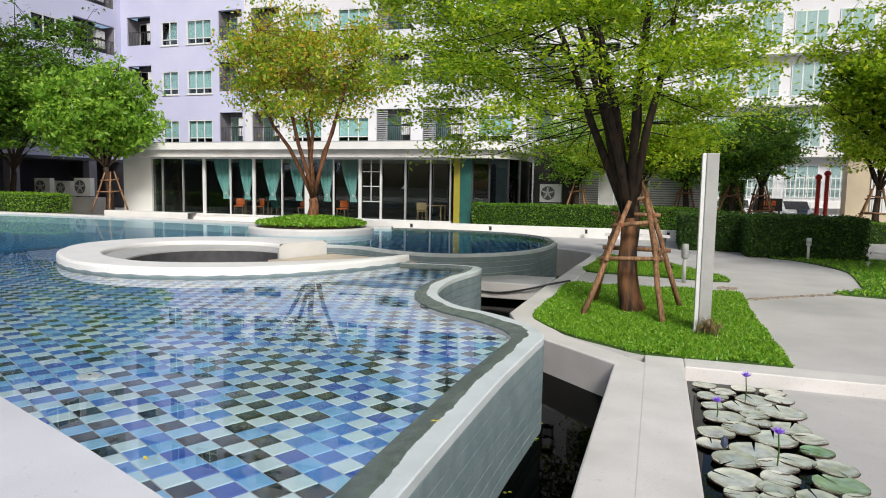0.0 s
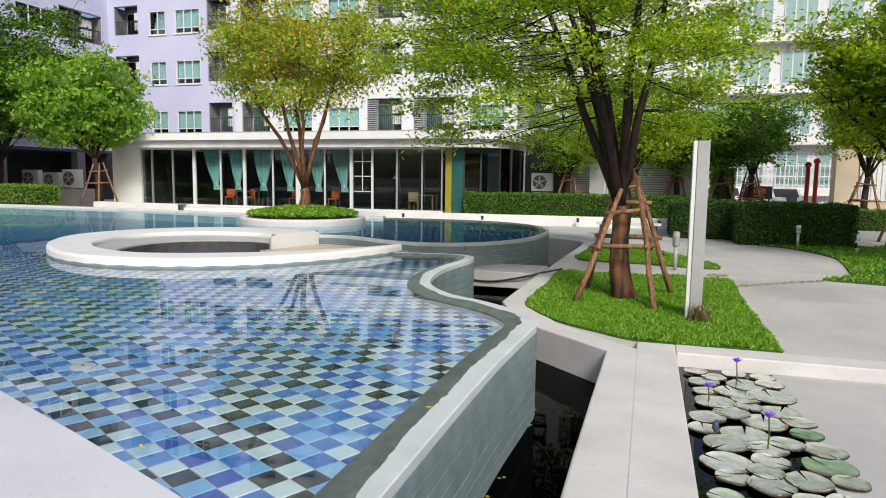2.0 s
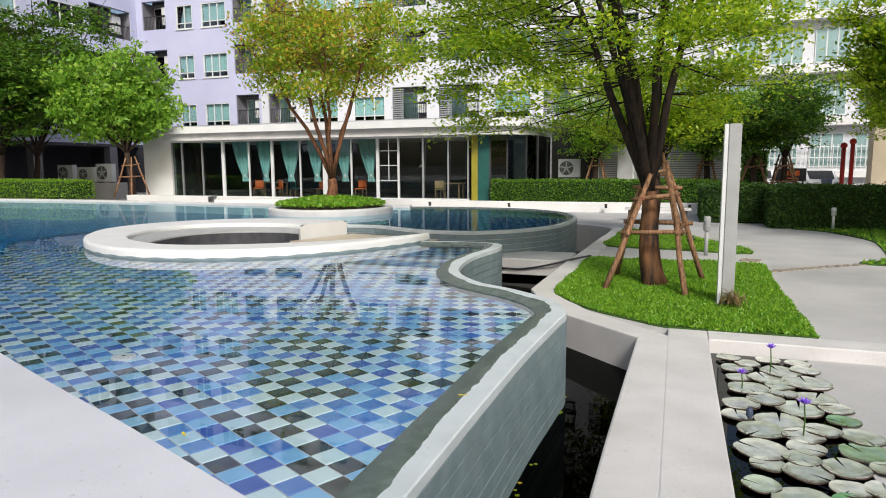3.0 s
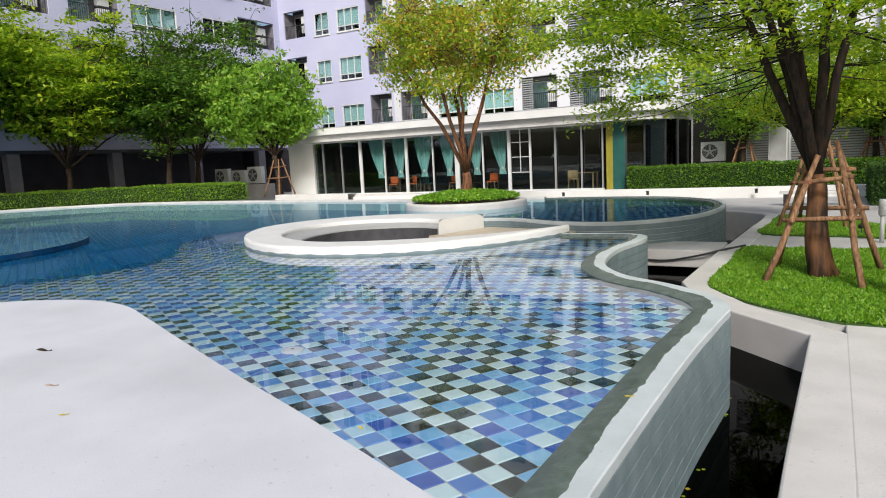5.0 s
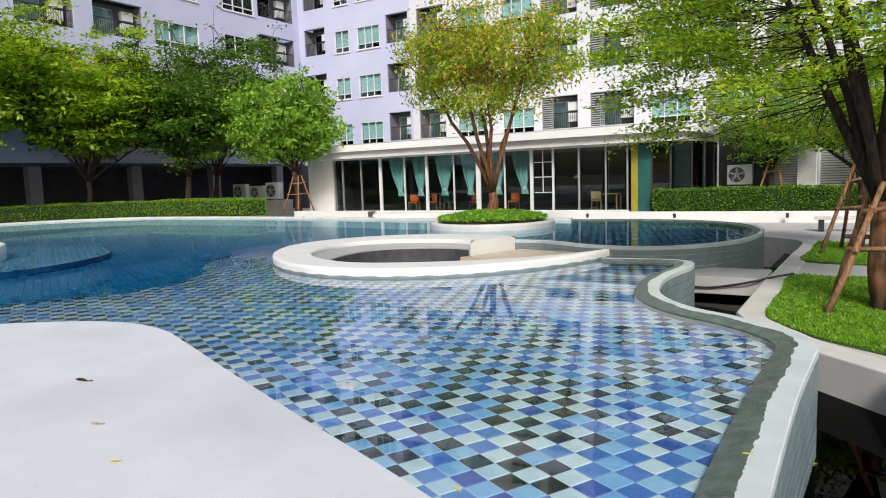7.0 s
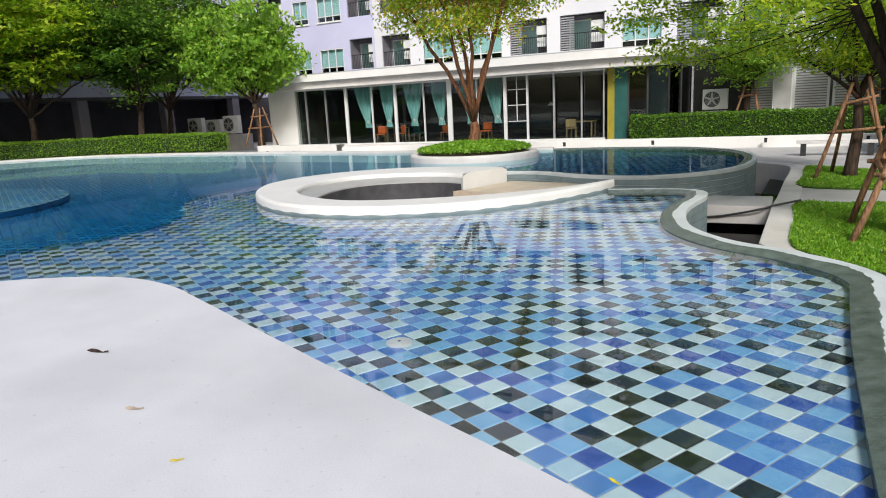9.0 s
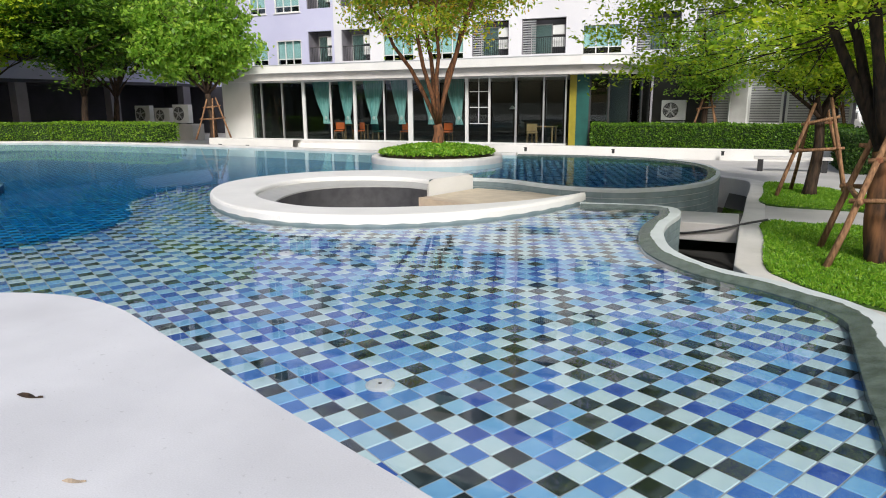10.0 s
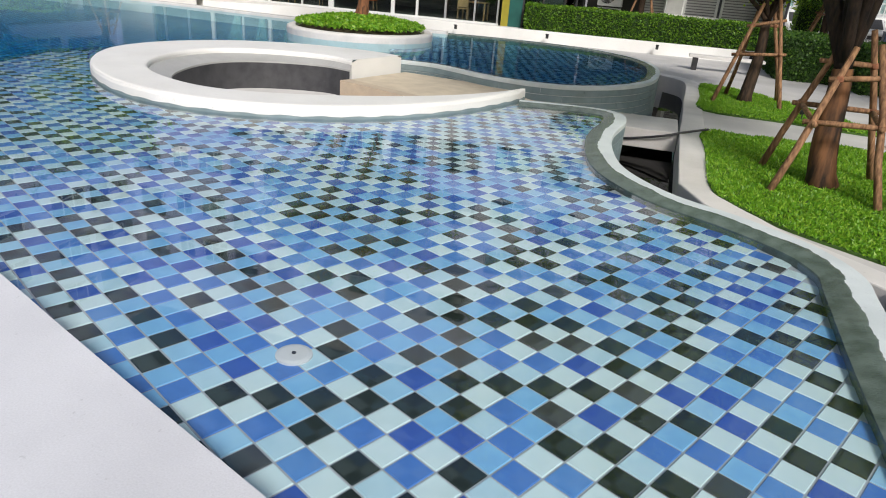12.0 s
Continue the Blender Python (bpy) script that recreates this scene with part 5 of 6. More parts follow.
LAWN3 = curve_pts([(4.0, 14.6), (3.9, 15.8), (4.25, 18.0), (4.35, 19.6), (3.75, 21.6), (3.0, 22.3), (4.5, 22.3), (9, 24), (16, 24), (16, 14)], 4, True)
lawn("lawn", LAWN3, -0.595, 26000, 203, "green lawn beside the curving path", 0.055)
# ground cover in the planter
r_ = np.random.default_rng(301)
a_, q_ = r_.uniform(0, 2 * math.pi, 9000), np.sqrt(r_.uniform(0, 1, 9000)) * 1.74
c_ = np.c_[q_ * np.cos(a_), q_ * np.sin(a_), 0.15 + 0.20 * (1 - (q_ / 1.74) ** 2) + r_.normal(size=9000) * 0.02]
gc = new("ground_cover", leaf_mesh("ground_cover", c_, 0.055, M["grass"], 0.1, 0.5, 301))
gc.matrix_world = pose(-10.8, 19.0, 0.02)
tagged(gc, "low green ground cover filling the round planter", "plants", kind="stuff")

# ---- fixtures and small things ----
lp = thing("lamp_post", "square grey metal lamp post standing in the lawn", "lamp post", at=(0.40, 9.98, -0.60))
part("shaft", box(nb(), -0.06, -0.10, 0, 0.10, 0.10, 2.48, 0.012), M["post"], lp)
part("light_panel", box(nb(), -0.115, -0.085, 0.02, -0.062, 0.085, 2.48, 0.008), M["frame"], lp, "pale ribbed side panel")
part("foot", box(nb(), -0.14, -0.13, 0, 0.13, 0.13, 0.03, 0.006), M["alu"], lp)


tuft_r = np.random.default_rng(55)
tuft_c = np.c_[tuft_r.normal(size=(160, 2)) * 0.07, np.abs(tuft_r.normal(size=160)) * 0.06 + 0.05]
tuft = new("grass_tuft", leaf_mesh("grass_tuft", tuft_c, 0.10, M["dry_grass"], -2.0, 0.08, 55))
tuft.matrix_world = pose(0.46, 9.80, -0.59)
tagged(tuft, "dry brown tuft of grass at the lamp post foot", "grass tuft", kind="stuff")


def low_wall(name, line, width, z1, label, mat="white"):
    bm = band(nb(), [Vector(p) for p in line], offset([Vector(p) for p in line], -width), -1.0, z1, round_=0.02)
    return tagged(part(name, bm, M[mat]), label, "wall", kind="structure")


low_wall("wall_low", [(1.1, 28.2), (-3, 28.0), (-8.0, 27.8), (-13.5, 27.9), (-15.5, 28.2), (-18.5, 27.2), (-21, 26.0)], 0.28, -0.20, "low white rendered wall before the pavilion")
low_wall("wall_low_west", [(-21, 25.6), (-23.5, 25.8), (-26.3, 26.0)], 0.6, -0.03, "broad low cream wall at the pool terrace")
for x, y in ((-25.0, 25.3), (-23.2, 25.1), (-10.6, 27.45), (-7.0, 27.45), (-3.0, 27.66), (0.2, 27.7)):
    t = thing("step_light", "small black step light on the low wall", "light", "step lights", at=(x, y, -0.46))
    part("housing", box(nb(), -0.05, 0.0, 0.04, 0.05, 0.09, 0.2, 0.01), M["black"], t)
    part("hood", box(nb(), -0.06, -0.05, 0.18, 0.06, 0.04, 0.21, 0.006), M["black"], t)


def condenser(x, y, z, rz, w, h, label):
    t = thing("condenser", label, "air conditioner", "yard condensers", at=(x, y, z), rz=rz)
    part("case", box(nb(), -w / 2, -0.18, 0.06, w / 2, 0.18, h, 0.02), M["frame"], t)
    bm = nb()
    bmesh.ops.create_cone(bm, cap_ends=True, segments=32, radius1=h * 0.36, radius2=h * 0.36, depth=0.01, matrix=pose(-w * 0.12, -0.186, h * 0.53, 90))
    part("fan_opening", bm, M["black"], t, "black round fan opening")
    for k in range(5):
        bm = nb()
        bmesh.ops.create_cone(bm, cap_ends=True, segments=10, radius1=h * 0.05, radius2=h * 0.03, depth=h * 0.3, matrix=pose(-w * 0.12, -0.195, h * 0.53, 0, 72 * k, 0) @ Matrix.Translation((0, 0, h * 0.17)) @ Matrix.Diagonal((1, 0.1, 1, 1)))
        part("fan_blade", bm, M["alu"], t)
    for k in range(7):
        rr = h * 0.05 * (k + 1)
        bm = nb()
        ring_ = [(-w * 0.12 + rr * math.cos(2 * math.pi * i / 24), -0.2, h * 0.53 + rr * math.sin(2 * math.pi * i / 24)) for i in range(25)]
        tube(bm, ring_, [0.004] * 25, 4, False)
        part("guard_ring", bm, M["frame"], t)
    for s in (-1, 1):
        part("foot", box(nb(), s * w * 0.38 - 0.04, -0.2, 0, s * w * 0.38 + 0.04, 0.2, 0.06), M["black"], t)


condenser(-5.3, 32.9, 0.68, 0, 1.05, 0.95, "white outdoor condenser with a round black fan")
stand = thing("condenser_stand", "grey steel stand under the outdoor condenser", "stand", at=(-5.3, 32.9, -0.62))
for sx in (-0.45, 0.45):
    for sy in (-0.16, 0.16):
        part("leg", box(nb(), sx - 0.03, sy - 0.03, 0, sx + 0.03, sy + 0.03, 1.26), M["alu"], stand)
part("top", box(nb(), -0.5, -0.2, 1.26, 0.5, 0.2, 1.298), M["alu"], stand)
# condensers in the service corner behind the rounded tree
plinth = thing("equipment_plinth", "low grey concrete plinth under a row of condensers", "plinth", at=(-36.4, 33.0, -0.62))
part("block", box(nb(), -2.7, -0.5, 0, 2.7, 0.5, 1.0, 0.02), M["path"], plinth)
for x, h in ((-38.2, 1.15), (-36.5, 1.0), (-34.9, 1.2)):
    condenser(x, 33.0, 0.38, 0, 1.3, h, "grey-white outdoor condenser on a concrete plinth")
# louvred yard screens
for x0, x1 in ((-4.0, -3.0), (-2.2, -0.9), (-0.7, 1.7)):
    t = thing("louvre_screen", "white metal louvred screen hiding the service yard", "screen", "yard screens", at=(x0, 33.4, -0.62))
    w = x1 - x0
    for s in (0, w):
        part("post", box(nb(), s - 0.05, -0.05, 0, s + 0.05, 0.05, 3.2, 0.006), M["frame"], t)
    for k in range(20):
        z = 1.0 + k * 0.11
        part("slat", box(nb(), 0.05, -0.04, z, w - 0.05, -0.01, z + 0.07), M["alu"], t)
# large condenser; a plain panel stands for its grille
tall_unit = thing("service_cabinet", "tall white condenser beside the louvred screens, built as a plain box", "cabinet", at=(-3.0, 33.0, -0.62))
part("body", box(nb(), 0, -0.3, 0, 0.75, 0.3, 3.1, 0.02), M["frame"], tall_unit)
part("door", box(nb(), 0.05, -0.325, 0.15, 0.70, -0.303, 3.0, 0.006), M["post"], tall_unit)
shelf = thing("yard_shelf", "pale ledge running below the yard screens", "ledge", at=(-3.2, 32.5, 0.55))
part("top", box(nb(), 0, -0.25, 0, 4.6, 0.25, 0.1, 0.01), M["kerb"], shelf)
for x in (0.1, 1.6, 3.1, 4.5):
    part("leg", box(nb(), x - 0.05, -0.2, -1.15, x + 0.05, 0.2, -0.002), M["kerb"], shelf)


def bollard(x, y, z, h, r, mat, label):
    t = thing("bollard_light", label, "bollard", at=(x, y, z))
    part("shaft", tube(nb(), [(0, 0, 0), (0, 0, h * 0.62)], [r * 0.55, r * 0.55], 14), M[mat], t, smooth=True)
    part("head", tube(nb(), [(0, 0, h * 0.62), (0, 0, h * 0.64), (0, 0, h * 0.97), (0, 0, h)], [r * 0.7, r, r, r * 0.75], 16), M[mat], t, smooth=True)
    part("lens", tube(nb(), [(0, 0, h * 0.74), (0, 0, h * 0.86)], [r * 1.02, r * 1.02], 16, False), M["alu"], t)


bollard(4.02, 21.9, -0.55, 0.62, 0.07, "frame", "short white bollard light in the lawn")
bollard(0.35, 15.4, -0.62, 0.85, 0.075, "post", "grey bollard light beside the crossing path")
bollard(5.2, 20.5, -0.55, 0.12, 0.05, "frame", "tiny white ground spike light in the lawn")
for x, y in ((0.05, 16.6),):
    t = thing("spot_light", "small black garden spotlight on a spike", "light", "garden spotlights", at=(x, y, -0.58))
    part("spike", tube(nb(), [(0, 0, -0.05), (0, 0, 0.14)], [0.012, 0.012], 6), M["black"], t)
    part("head", tube(nb(), [(-0.06, 0, 0.12), (0.0, 0, 0.16), (0.08, 0, 0.21)], [0.03, 0.055, 0.055], 12), M["black"], t, smooth=True)
bench = thing("stone_bench", "long pale stone bench on dark feet before the hedge", "bench", at=(-0.9, 24.3, -0.62))
part("seat", box(nb(), -1.1, -0.22, 0.38, 1.1, 0.22, 0.46, 0.01), M["kerb"], bench)
for x in (-0.9, 0.9):
    part("foot", box(nb(), x - 0.08, -0.18, 0, x + 0.08, 0.18, 0.378), M["black"], bench)

# car park beyond the hedges
car = thing("car", "white parked car behind the hedges", "car", at=(7.5, 45.5, -0.5), rz=-80)
prof = [(-2.1, 0.35), (2.1, 0.35), (2.15, 0.75), (1.3, 0.92), (0.75, 1.42), (-0.95, 1.46), (-1.75, 1.0), (-2.15, 0.9)]
bm = nb()
vs0 = [bm.verts.new((x, -0.85, z)) for x, z in prof]
vs1 = [bm.verts.new((x, 0.85, z)) for x, z in prof]
for i in range(len(prof)):
    j = (i + 1) % len(prof)
    bm.faces.new((vs0[i], vs0[j], vs1[j], vs1[i]))
bm.faces.new(vs0[::-1])
bm.faces.new(vs1)
bmesh.ops.recalc_face_normals(bm, faces=bm.faces)
bmesh.ops.bevel(bm, geom=list(bm.edges), offset=0.08, segments=3, affect="EDGES", profile=0.6)
part("body", bm, M["car"], car, smooth=True)
m_ = pose(1.06, 0, 1.16, 0, 43, 0)
part("windscreen", box(nb(), -0.33, -0.68, -0.01, 0.33, 0.68, 0.04, 0.01, m_), M["black"], car, "dark windscreen")
for s in (-1, 1):
    part("side_window", box(nb(), -1.1, s * 0.86 - 0.012, 1.0, 0.8, s * 0.86 + 0.012, 1.34, 0.01), M["black"], car)
    part("headlight", box(nb(), 2.05, s * 0.6 - 0.18, 0.66, 2.17, s * 0.6 + 0.18, 0.8, 0.03), M["alu"], car, "clear headlight")
    for x in (-1.3, 1.3):
        wh = part("wheel", tube(nb(), [(x, s * 0.80, 0.32), (x, s * 0.9, 0.32)], [0.32, 0.32], 20), M["black"], car)
        part("rim", tube(nb(), [(x, s * 0.895, 0.32), (x, s * 0.92, 0.32)], [0.2, 0.18], 14), M["alu"], wh)
part("grille", box(nb(), 2.12, -0.4, 0.42, 2.17, 0.4, 0.62, 0.01), M["black"], car)
car2 = copy_thing(car, pose(4.4, 46.5, -0.5, 0, 0, -85))
sign = thing("barrier_sign", "black car park board with orange lettering bars", "sign", at=(5.53, 40.5, 0.14))
part("board", box(nb(), -0.75, -0.04, 0.25, 0.75, 0.04, 0.95, 0.01), M["black"], sign)
for k, (x0, x1, z0, z1) in enumerate(((-0.3, -0.12, 0.55, 0.82), (-0.06, 0.0, 0.55, 0.82), (0.06, 0.14, 0.55, 0.82), (0.2, 0.42, 0.55, 0.82), (-0.28, 0.36, 0.38, 0.44))):
    part("lettering_bar", box(nb(), x0, -0.052, z0, x1, -0.042, z1), M["orange"], sign, "orange bar")
for x in (-0.6, 0.6):
    part("leg", box(nb(), x - 0.04, -0.03, -0.76, x + 0.04, 0.03, 0.25), M["black"], sign)
fence = thing("fence", "white steel grid fence along the car park", "fence", at=(4.6, 48.6, -0.62))
for k in range(30):
    part("picket", box(nb(), k * 0.26, -0.02, 0, k * 0.26 + 0.05, 0.02, 3.2), M["frame"], fence)
for z in (0.6, 1.5, 2.3, 3.0):
    part("rail", box(nb(), 0, -0.05, z, 7.8, -0.022, z + 0.07), M["frame"], fence)
for i, (x, h) in enumerate(((7.15, 2.75), (7.65, 2.95))):
    t = thing("hydrant_pipe", "upright red fire pipe beside the car park", "pipe", "red pipes", at=(x, 36.5 + 0.6 * i, -0.62))
    part("pipe", tube(nb(), [(0, 0, 0), (0, 0, h)], [0.10, 0.10], 12), M["red"], t, smooth=True)
    bm = nb()
    bmesh.ops.create_icosphere(bm, subdivisions=2, radius=0.16, matrix=Matrix.Translation((0, 0, h + 0.05)))
    part("cap", bm, M["red"], t, smooth=True)
bin_ = thing("meter_box", "navy blue steel box beside the fire pipes", "box", at=(6.35, 35.6, -0.62))
part("body", box(nb(), -0.2, -0.2, 0, 0.2, 0.2, 1.2, 0.02), M["navy"], bin_)
part("lid", box(nb(), -0.22, -0.22, 1.2, 0.22, 0.22, 1.25, 0.01), M["navy"], bin_)
wb = thing("window_gatehouse", "barred white gatehouse window", "window", kind="structure", at=(10.3, 39.98, 0.4))
part("window_frame", box(nb(), 0, -0.06, 0, 1.6, 0.0, 2.4, 0.01), M["frame"], wb)
for k in range(7):
    part("bar", box(nb(), 0.1 + k * 0.23, -0.1, 0.1, 0.14 + k * 0.23, -0.06, 2.3), M["frame"], wb)

# gravel joint across the path and a pebble drain
def pebbles(name, p, q, width, n, seed, label):
    r = np.random.default_rng(seed)
    bm = nb()
    p, q = Vector(p), Vector(q)
    d = (q - p)
    nrm = Vector((-d.y, d.x)).normalized()
    for k in range(n):
        c = p + d * r.uniform() + nrm * width * r.uniform(-0.5, 0.5)
        s = r.uniform(0.018, 0.036)
        bmesh.ops.create_icosphere(bm, subdivisions=1, radius=s, matrix=pose(c.x, c.y, GROUND + 0.004, 0, 0, r.uniform(0, 180)) @ Matrix.Diagonal((1.3, 1, 0.55, 1)))
    return tagged(part(name, bm, M["stone"]), label, "gravel", kind="stuff")


pebbles("gravel_joint", (1.4, 13.45), (3.9, 15.45), 0.16, 260, 401, "narrow joint of brown pebbles across the concrete path")
pebbles("pebble_drain", (1.0, 14.9), (1.35, 14.8), 0.35, 110, 402, "square drain filled with tan pebbles")
bm = nb()
tube(bm, curve_pts([(-3.9, 13.58, -0.80), (-3.4, 13.57, -0.82), (-3.0, 13.56, -0.76), (-2.6, 13.5, -0.66), (-2.3, 13.6, -0.58), (-1.9, 13.75, -0.50)], 6), [0.02] * 31, 8)
tagged(part("cable", bm, M["black"], smooth=True), "black rubber cable draped along the slab", "cable")

# inlet disc on the pool shelf, fallen leaves
disc = thing("pool_inlet", "round white plastic inlet cover on the pool tiles", "pool fitting", at=(-4.48, 4.21, FLOOR))
part("plate", tube(nb(), [(0, 0, 0), (0, 0, 0.012), (0, 0, 0.018)], [0.095, 0.095, 0.075], 28), M["frame"], disc)
part("screw", tube(nb(), [(0, 0, 0.018), (0, 0, 0.022)], [0.012, 0.012], 10), M["black"], disc)
disc2 = copy_thing(disc, pose(-7.4, 7.1, FLOOR))


def fallen_leaf(x, y, z, rz, mat, label, s=0.07):
    bm = nb()
    n = 7
    a = [bm.verts.new((s * (k / (n - 1) * 2 - 1), 0.25 * s * math.sin(math.pi * k / (n - 1)) + 0.001, 0.10 * s * math.sin(k * 1.3) + 0.006)) for k in range(n)]
    b = [bm.verts.new((s * (k / (n - 1) * 2 - 1), -0.25 * s * math.sin(math.pi * k / (n - 1)) - 0.001, 0.004)) for k in range(n)]
    for k in range(n - 1):
        bm.faces.new((a[k], b[k], b[k + 1], a[k + 1]))
    o = tagged(part("fallen_leaf", bm, M[mat]), label, "leaf")
    o.matrix_world = pose(x, y, z, 0, 0, rz)


fallen_leaf(-6.0, 2.95, 0.0, 10, "bark", "curled dark brown leaf lying on the deck", 0.09)
fallen_leaf(-5.0, 2.46, 0.0, 20, "tan", "dry tan leaf lying on the deck", 0.055)
fallen_leaf(-1.52, 4.0, WALL_TOP + 0.004, 30, "leaf_yellow", "small yellow leaf on the pool coping", 0.03)
fallen_leaf(-4.36, 2.18, 0.0, 40, "leaf_yellow", "small dry yellow leaf lying on the deck", 0.03)
fallen_leaf(-2.6, 2.75, 0.0, -30, "leaf_yellow", "small yellow leaf at the deck's edge", 0.03)
r5 = np.random.default_rng(77)
bm = nb()
for k in range(22):
    y = r5.uniform(3.5, 7.0)
    c = Vector((-1.30 + r5.normal() * 0.03 + 0.0, y, -1.034))
    bmesh.ops.create_grid(bm, x_segments=1, y_segments=1, size=r5.uniform(0.008, 0.018), matrix=Matrix.Translation(c) @ pose(0, 0, 0, 0, 0, r5.uniform(0, 90)))
tagged(part("leaf_litter", bm, M["leaf_gold"]), "yellow leaf litter floating along the channel wall", "leaf litter", kind="stuff")

# lily pads and flowers
def pad(x, y, r, seed):
    q = np.random.default_rng(seed)
    t = thing("lily_pad", "round notched lily pad floating on the dark pond", "lily pad", "lily pads", at=(x, y, -0.744 + q.uniform(0, 0.014)), rz=q.uniform(0, 360))
    bm = nb()
    n = 30
    c = bm.verts.new((0, 0, 0.002))
    rings = ([], [], [], [])
    for k in range(n + 1):
        a = radians(4 + 352 * k / n)
        w = 1 + 0.02 * math.sin(a * 5 + seed) + 0.015 * math.sin(a * 17 + seed)
        for ring_, (f, z) in zip(rings, ((0.55, 0.004), (0.96, 0.005), (0.985, 0.011), (1.01, 0.002))):
            ring_.append(bm.verts.new((w * f * r * math.cos(a), w * f * r * math.sin(a), z + f * 0.004 * math.sin(a * 3 + seed))))
    for k in range(n):
        bm.faces.new((c, rings[0][k], rings[0][k + 1]))
        for q_in, q_out, mi in ((0, 1, 0), (1, 2, 0), (2, 3, 1)):
            bm.faces.new((rings[q_in][k], rings[q_out][k], rings[q_out][k + 1], rings[q_in][k + 1])).material_index = mi
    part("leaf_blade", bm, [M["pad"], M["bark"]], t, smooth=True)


rp = np.random.default_rng(505)
spots = []
for k in range(12000):
    x, y = rp.uniform(0.18, 1.3), rp.uniform(3.6, 7.9)
    r = rp.uniform(0.12, 0.225)
    right = 1.10 if y > 6.5 else 1.22
    if x + r * 0.6 > right or x - r < 0.12 or y + r > 7.93:
        continue
    if all((x - a) ** 2 + (y - b) ** 2 > (0.76 * (r + c)) ** 2 for a, b, c in spots):
        spots.append((x, y, r))
for i, (x, y, r) in enumerate(spots):
    pad(x, y, r, i)


def flower(x, y, h, seed):
    t = thing("water_lily", "violet water lily with pointed petals on a thin stem", "flower", "violet lilies", at=(x, y, -0.76))
    part("stem", tube(nb(), [(0, 0, -0.1), (0.01, 0.0, h * 0.5), (0, 0, h)], [0.006, 0.006, 0.005], 6), M["leaf_dark"], t)
    for ring_n, tilt, ln in ((9, 28, 0.075), (7, 55, 0.065), (5, 75, 0.05)):
        for k in range(ring_n):
            m = pose(0, 0, h, 0, 0, 360 * k / ring_n + tilt) @ pose(0, 0, 0, 0, -tilt, 0)
            bm = nb()
            v = [bm.verts.new(m @ Vector(p)) for p in ((0, 0, 0), (ln * 0.5, ln * 0.16, 0.004), (ln, 0, 0.01), (ln * 0.5, -ln * 0.16, 0.004))]
            bm.faces.new(v)
            part("petal", bm, M["petal"], t)
    bm = nb()
    bmesh.ops.create_icosphere(bm, subdivisions=1, radius=0.014, matrix=Matrix.Translation((0, 0, h + 0.02)))
    part("centre", bm, M["yellow"], t, "yellow centre")


flower(0.65, 7.30, 0.27, 1)
flower(0.34, 6.70, 0.16, 2)
flower(0.69, 5.68, 0.27, 3)

t = thing("lily_bud", "closed dark violet lily bud on a short stem", "flower", at=(0.33, 5.85, -0.76))
part("stem", tube(nb(), [(0, 0, -0.1), (0, 0, 0.06)], [0.006, 0.006], 6), M["leaf_dark"], t)
part("bud", tube(nb(), [(0, 0, 0.05), (0, 0, 0.08), (0, 0, 0.12), (0, 0, 0.15)], [0.01, 0.03, 0.027, 0.006], 10), M["navy"], t, smooth=True)

# ---- pieces of the pool: blocks of the wall, tiles of the floor ----
def wall_blocks(parent, line, y_parts, rows, length=0.84, row_h=0.125):
    acc, total = [0.0], 0.0
    for a, b in zip(line, line[1:]):
        total += (b - a).length
        acc.append(total)

    def at_len(s):
        s = min(max(s, 0), total - 1e-6)
        i = next(k for k in range(len(acc) - 1) if acc[k + 1] > s)
        u = (s - acc[i]) / (acc[i + 1] - acc[i])
        p = line[i].lerp(line[i + 1], u)
        d = (line[i + 1] - line[i]).normalized()
        return p, Vector((d.y, -d.x))
    r = np.random.default_rng(91)
    rest_v, rest_f = [], []
    for row in range(rows):
        z1 = WALL_TOP - 0.075 - row * row_h
        z0 = z1 - row_h + 0.010
        s = -length * (0.5 if row % 2 else 0.0)
        while s < total:
            s0, s1 = max(s, 0), min(s + length - 0.006, total)
            s += length
            if s1 - s0 < 0.04:
                continue
            pts = [at_len(s0 + (s1 - s0) * k / 6) for k in range(7)]
            dp = 0.0 + r.uniform(0, 0.003)
            vs, fs = [], []
            for p, n in pts:
                for z in (z0, z1):
                    vs.append((p.x - n.x * 0.014, p.y - n.y * 0.014, z))
                    vs.append((p.x + n.x * dp, p.y + n.y * dp, z + (0.002 if z == z0 else -0.002)))
            for k in range(0, 24, 4):
                fs += [(k + 1, k + 5, k + 7, k + 3), (k + 2, k + 3, k + 7, k + 6), (k, k + 4, k + 5, k + 1)]
            fs += [(0, 1, 3, 2), (24, 26, 27, 25)]
            if y_parts[0] < pts[3][0].y < y_parts[1]:
                me = bpy.data.meshes.new("block")
                me.from_pydata(vs, [], fs)
                me.materials.append(M["block"])
                o = new("block", me)
                o.parent = parent
            else:
                k0 = len(rest_v)
                rest_v += vs
                rest_f += [tuple(q + k0 for q in f) for f in fs]
    if rest_v:
        me = bpy.data.meshes.new("blocks_rest")
        me.from_pydata(rest_v, [], rest_f)
        me.materials.append(M["block"])
        o = new("blocks_rest", me)
        o.parent = parent
        o["kind"] = "stuff"


wall_blocks(main_wall, WALL, (2.4, 7.2), 9)
wall_blocks(pool2_wall, POOL2, (99, 100), 9)

PITCH, TURN_T = 0.155, radians(-27.5)
UX, UY = Vector((math.cos(TURN_T), math.sin(TURN_T))), Vector((-math.sin(TURN_T), math.cos(TURN_T)))
ORIGIN = Vector((-3.70, 4.21))


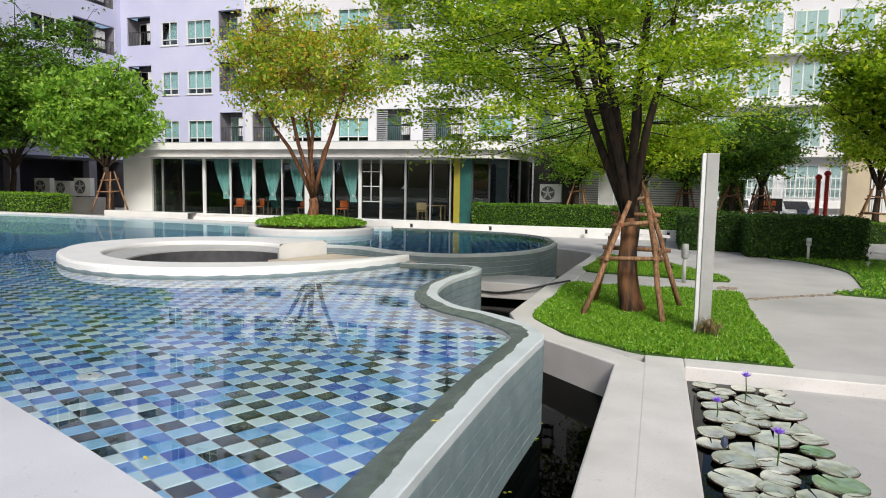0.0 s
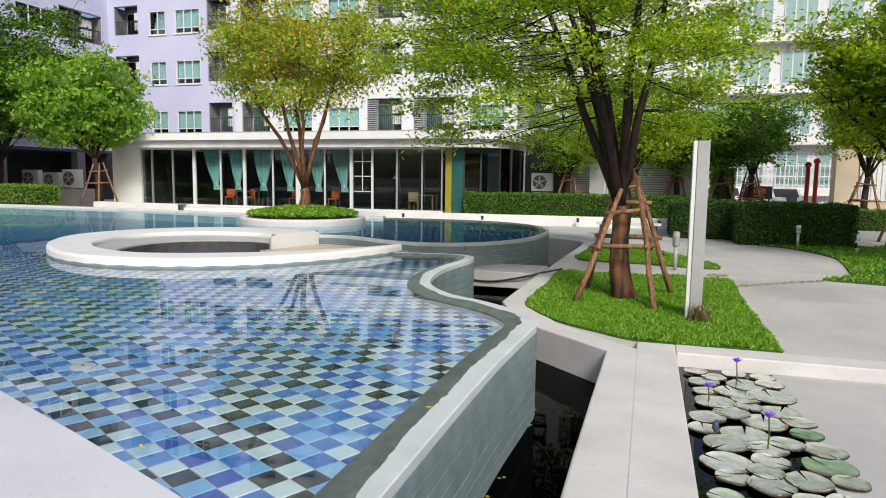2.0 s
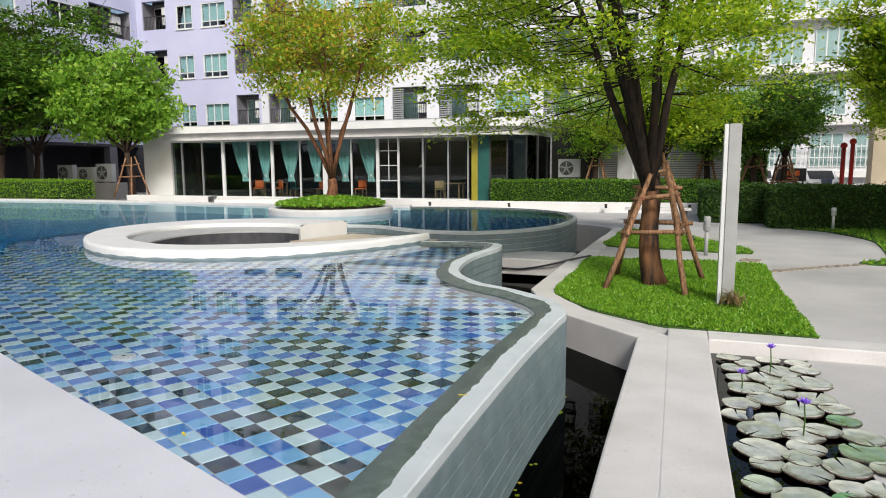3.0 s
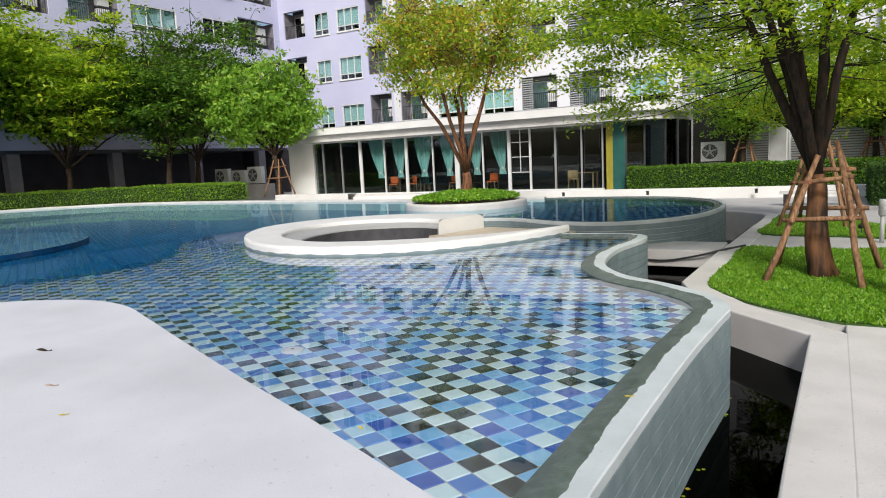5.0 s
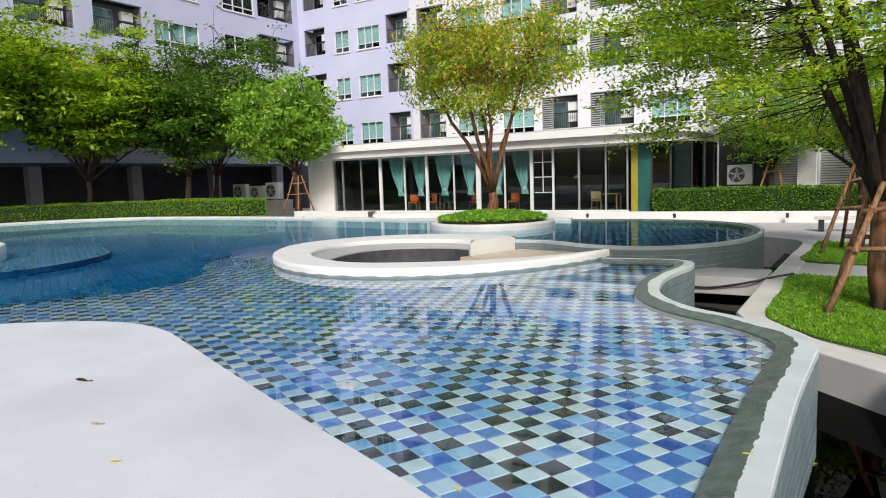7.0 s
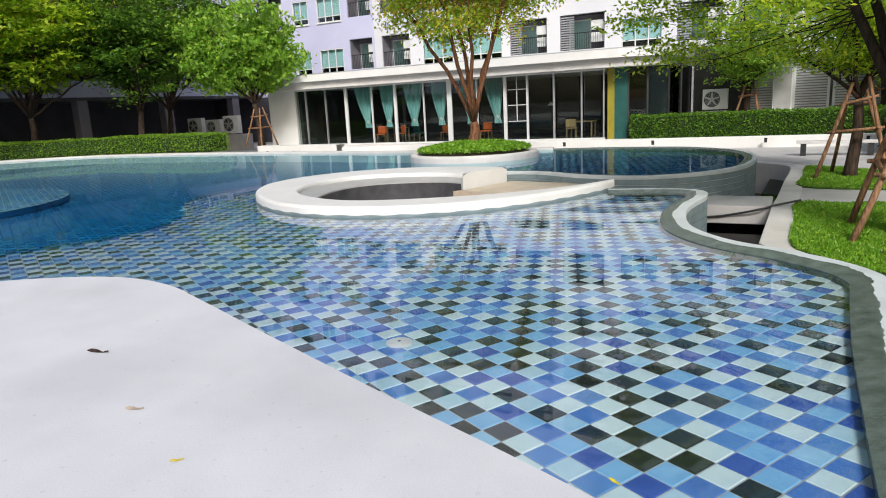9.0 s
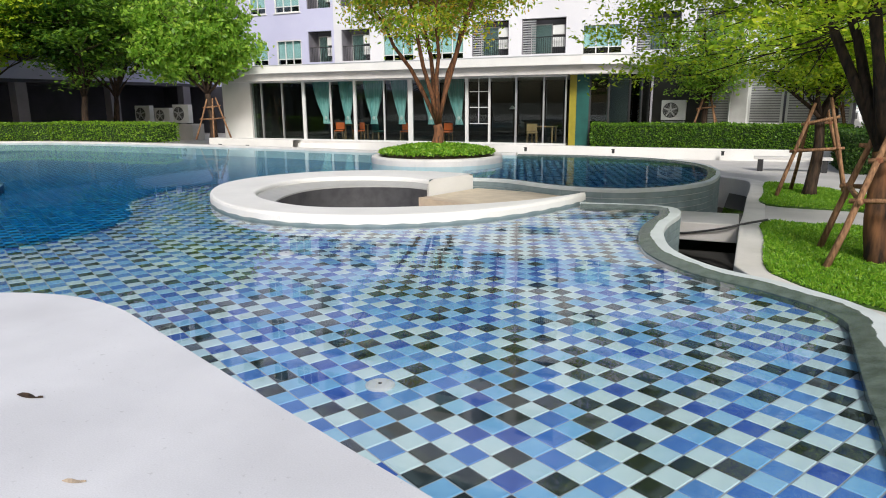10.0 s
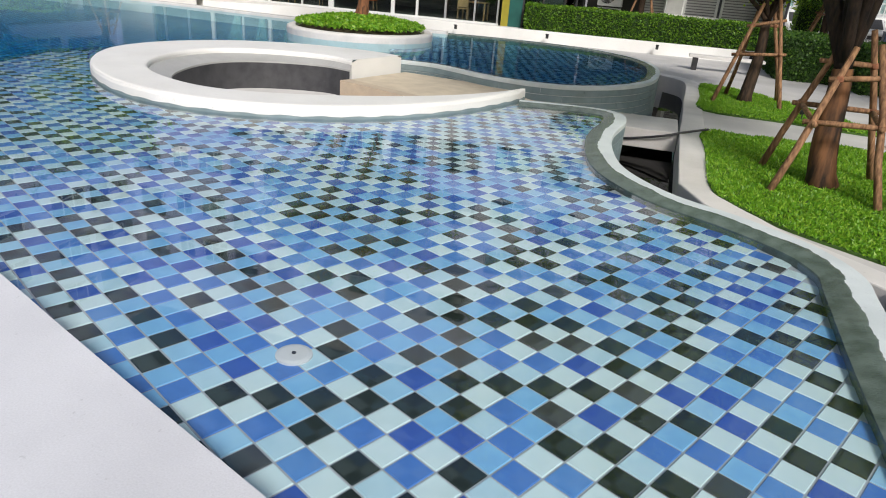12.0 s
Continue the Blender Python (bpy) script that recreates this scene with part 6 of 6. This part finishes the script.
def tile_spots(region, box_):
    x0, y0, x1, y1 = box_
    out = []
    n = int(max(x1 - x0, y1 - y0) / PITCH) + 40
    c = Vector(((x0 + x1) / 2, (y0 + y1) / 2))
    i0 = round((c - ORIGIN).dot(UX) / PITCH)
    j0 = round((c - ORIGIN).dot(UY) / PITCH)
    for i in range(i0 - n, i0 + n):
        for j in range(j0 - n, j0 + n):
            p = ORIGIN + UX * (PITCH * i) + UY * (PITCH * j)
            if x0 < p.x < x1 and y0 < p.y < y1 and region(p.x, p.y):
                out.append((p, (i + j) % 2))
    return out


def tile_block(spots_, z, mat, name, label, full=True):
    h, b = PITCH / 2 - 0.0045, 0.004
    rr = np.random.default_rng(3)
    V, F, idx = [], [], []
    for p, odd in spots_:
        k = len(V)
        per = 5 if full else 1
        idx += [odd] * per
        dz = rr.uniform(-0.0012, 0.0012)
        for s, zz in ((h, -0.006), (h - b, 0.0)):
            for sx, sy in ((-1, -1), (1, -1), (1, 1), (-1, 1)):
                q = p + UX * (s * sx) + UY * (s * sy)
                V.append((q.x, q.y, z + zz + dz))
        F.append((k + 4, k + 5, k + 6, k + 7))
        if full:
            for e in range(4):
                F.append((k + e, k + (e + 1) % 4, k + 4 + (e + 1) % 4, k + 4 + e))
    me = bpy.data.meshes.new(name)
    me.from_pydata(V, [], F)
    for q in mat:
        me.materials.append(q)
    me.polygons.foreach_set("material_index", [q % len(mat) for q in idx])
    o = new(name, me)
    return tagged(o, label, "tiles", kind="stuff")


def in_shallow(x, y):
    return inside(SHALLOW, x, y)


near = lambda x, y: -4.6 < x < -1.9 and 2.9 < y < 5.3
tile_floor = bpy.data.objects["pool_shelf"]
h_, b_ = PITCH / 2 - 0.0045, 0.004
singles = []
for mat_ in ("one_light", "one_dark"):
    one = bpy.data.meshes.new("tile")
    one.from_pydata([(sx * s, sy * s, zz) for s, zz in ((h_, -0.006), (h_ - b_, 0)) for sx, sy in ((-1, -1), (1, -1), (1, 1), (-1, 1))], [], [(4, 5, 6, 7)] + [(e, (e + 1) % 4, 4 + (e + 1) % 4, 4 + e) for e in range(4)])
    one.materials.append(M[mat_])
    singles.append(one)
shal = tile_spots(in_shallow, (-14, 0.5, -1.3, 14))
count = 0
rest = []
for p, odd in shal:
    if near(p.x, p.y) and count < 300:
        o = new("tile", singles[odd])
        o.parent = tile_floor
        o.matrix_world = Matrix.Translation((p.x, p.y, FLOOR)) @ Matrix.Rotation(TURN_T, 4, "Z")
        count += 1
    else:
        rest.append((p, odd))
tile_block(rest, FLOOR, [M["tile_light"], M["tile_dark"]], "tiles_shelf", "square glazed tiles in white, blues and near black")
deep = tile_spots(lambda x, y: inside(POOL, x, y) and not in_shallow(x, y) and not inside(BASIN, x, y) and (x + 21.8) ** 2 + (y - 7.6) ** 2 > 4.5 ** 2, (-32, 0, -2.5, 22.5))
tile_block(deep, DEEP, [M["deep_pale"], M["deep_tile"]], "tiles_deep", "square glazed tiles with the deep water's tint in their blues", False)
basin = tile_spots(lambda x, y: inside(BASIN, x, y) and inside(POOL, x, y), (-11, 13.5, -2.5, 22.5))
tile_block(basin, -0.25, [M["basin_pale"], M["basin_tile"]], "tiles_basin", "square glazed tiles in navy and steel blue", False)
step = tile_spots(lambda x, y: (x + 21.8) ** 2 + (y - 7.6) ** 2 < 4.45 ** 2, (-27, 2, -16, 13))
tile_block(step, -0.325, [M["tile_light"], M["tile_dark"]], "tiles_step", "square glazed tiles on the round shallow shelf", False)
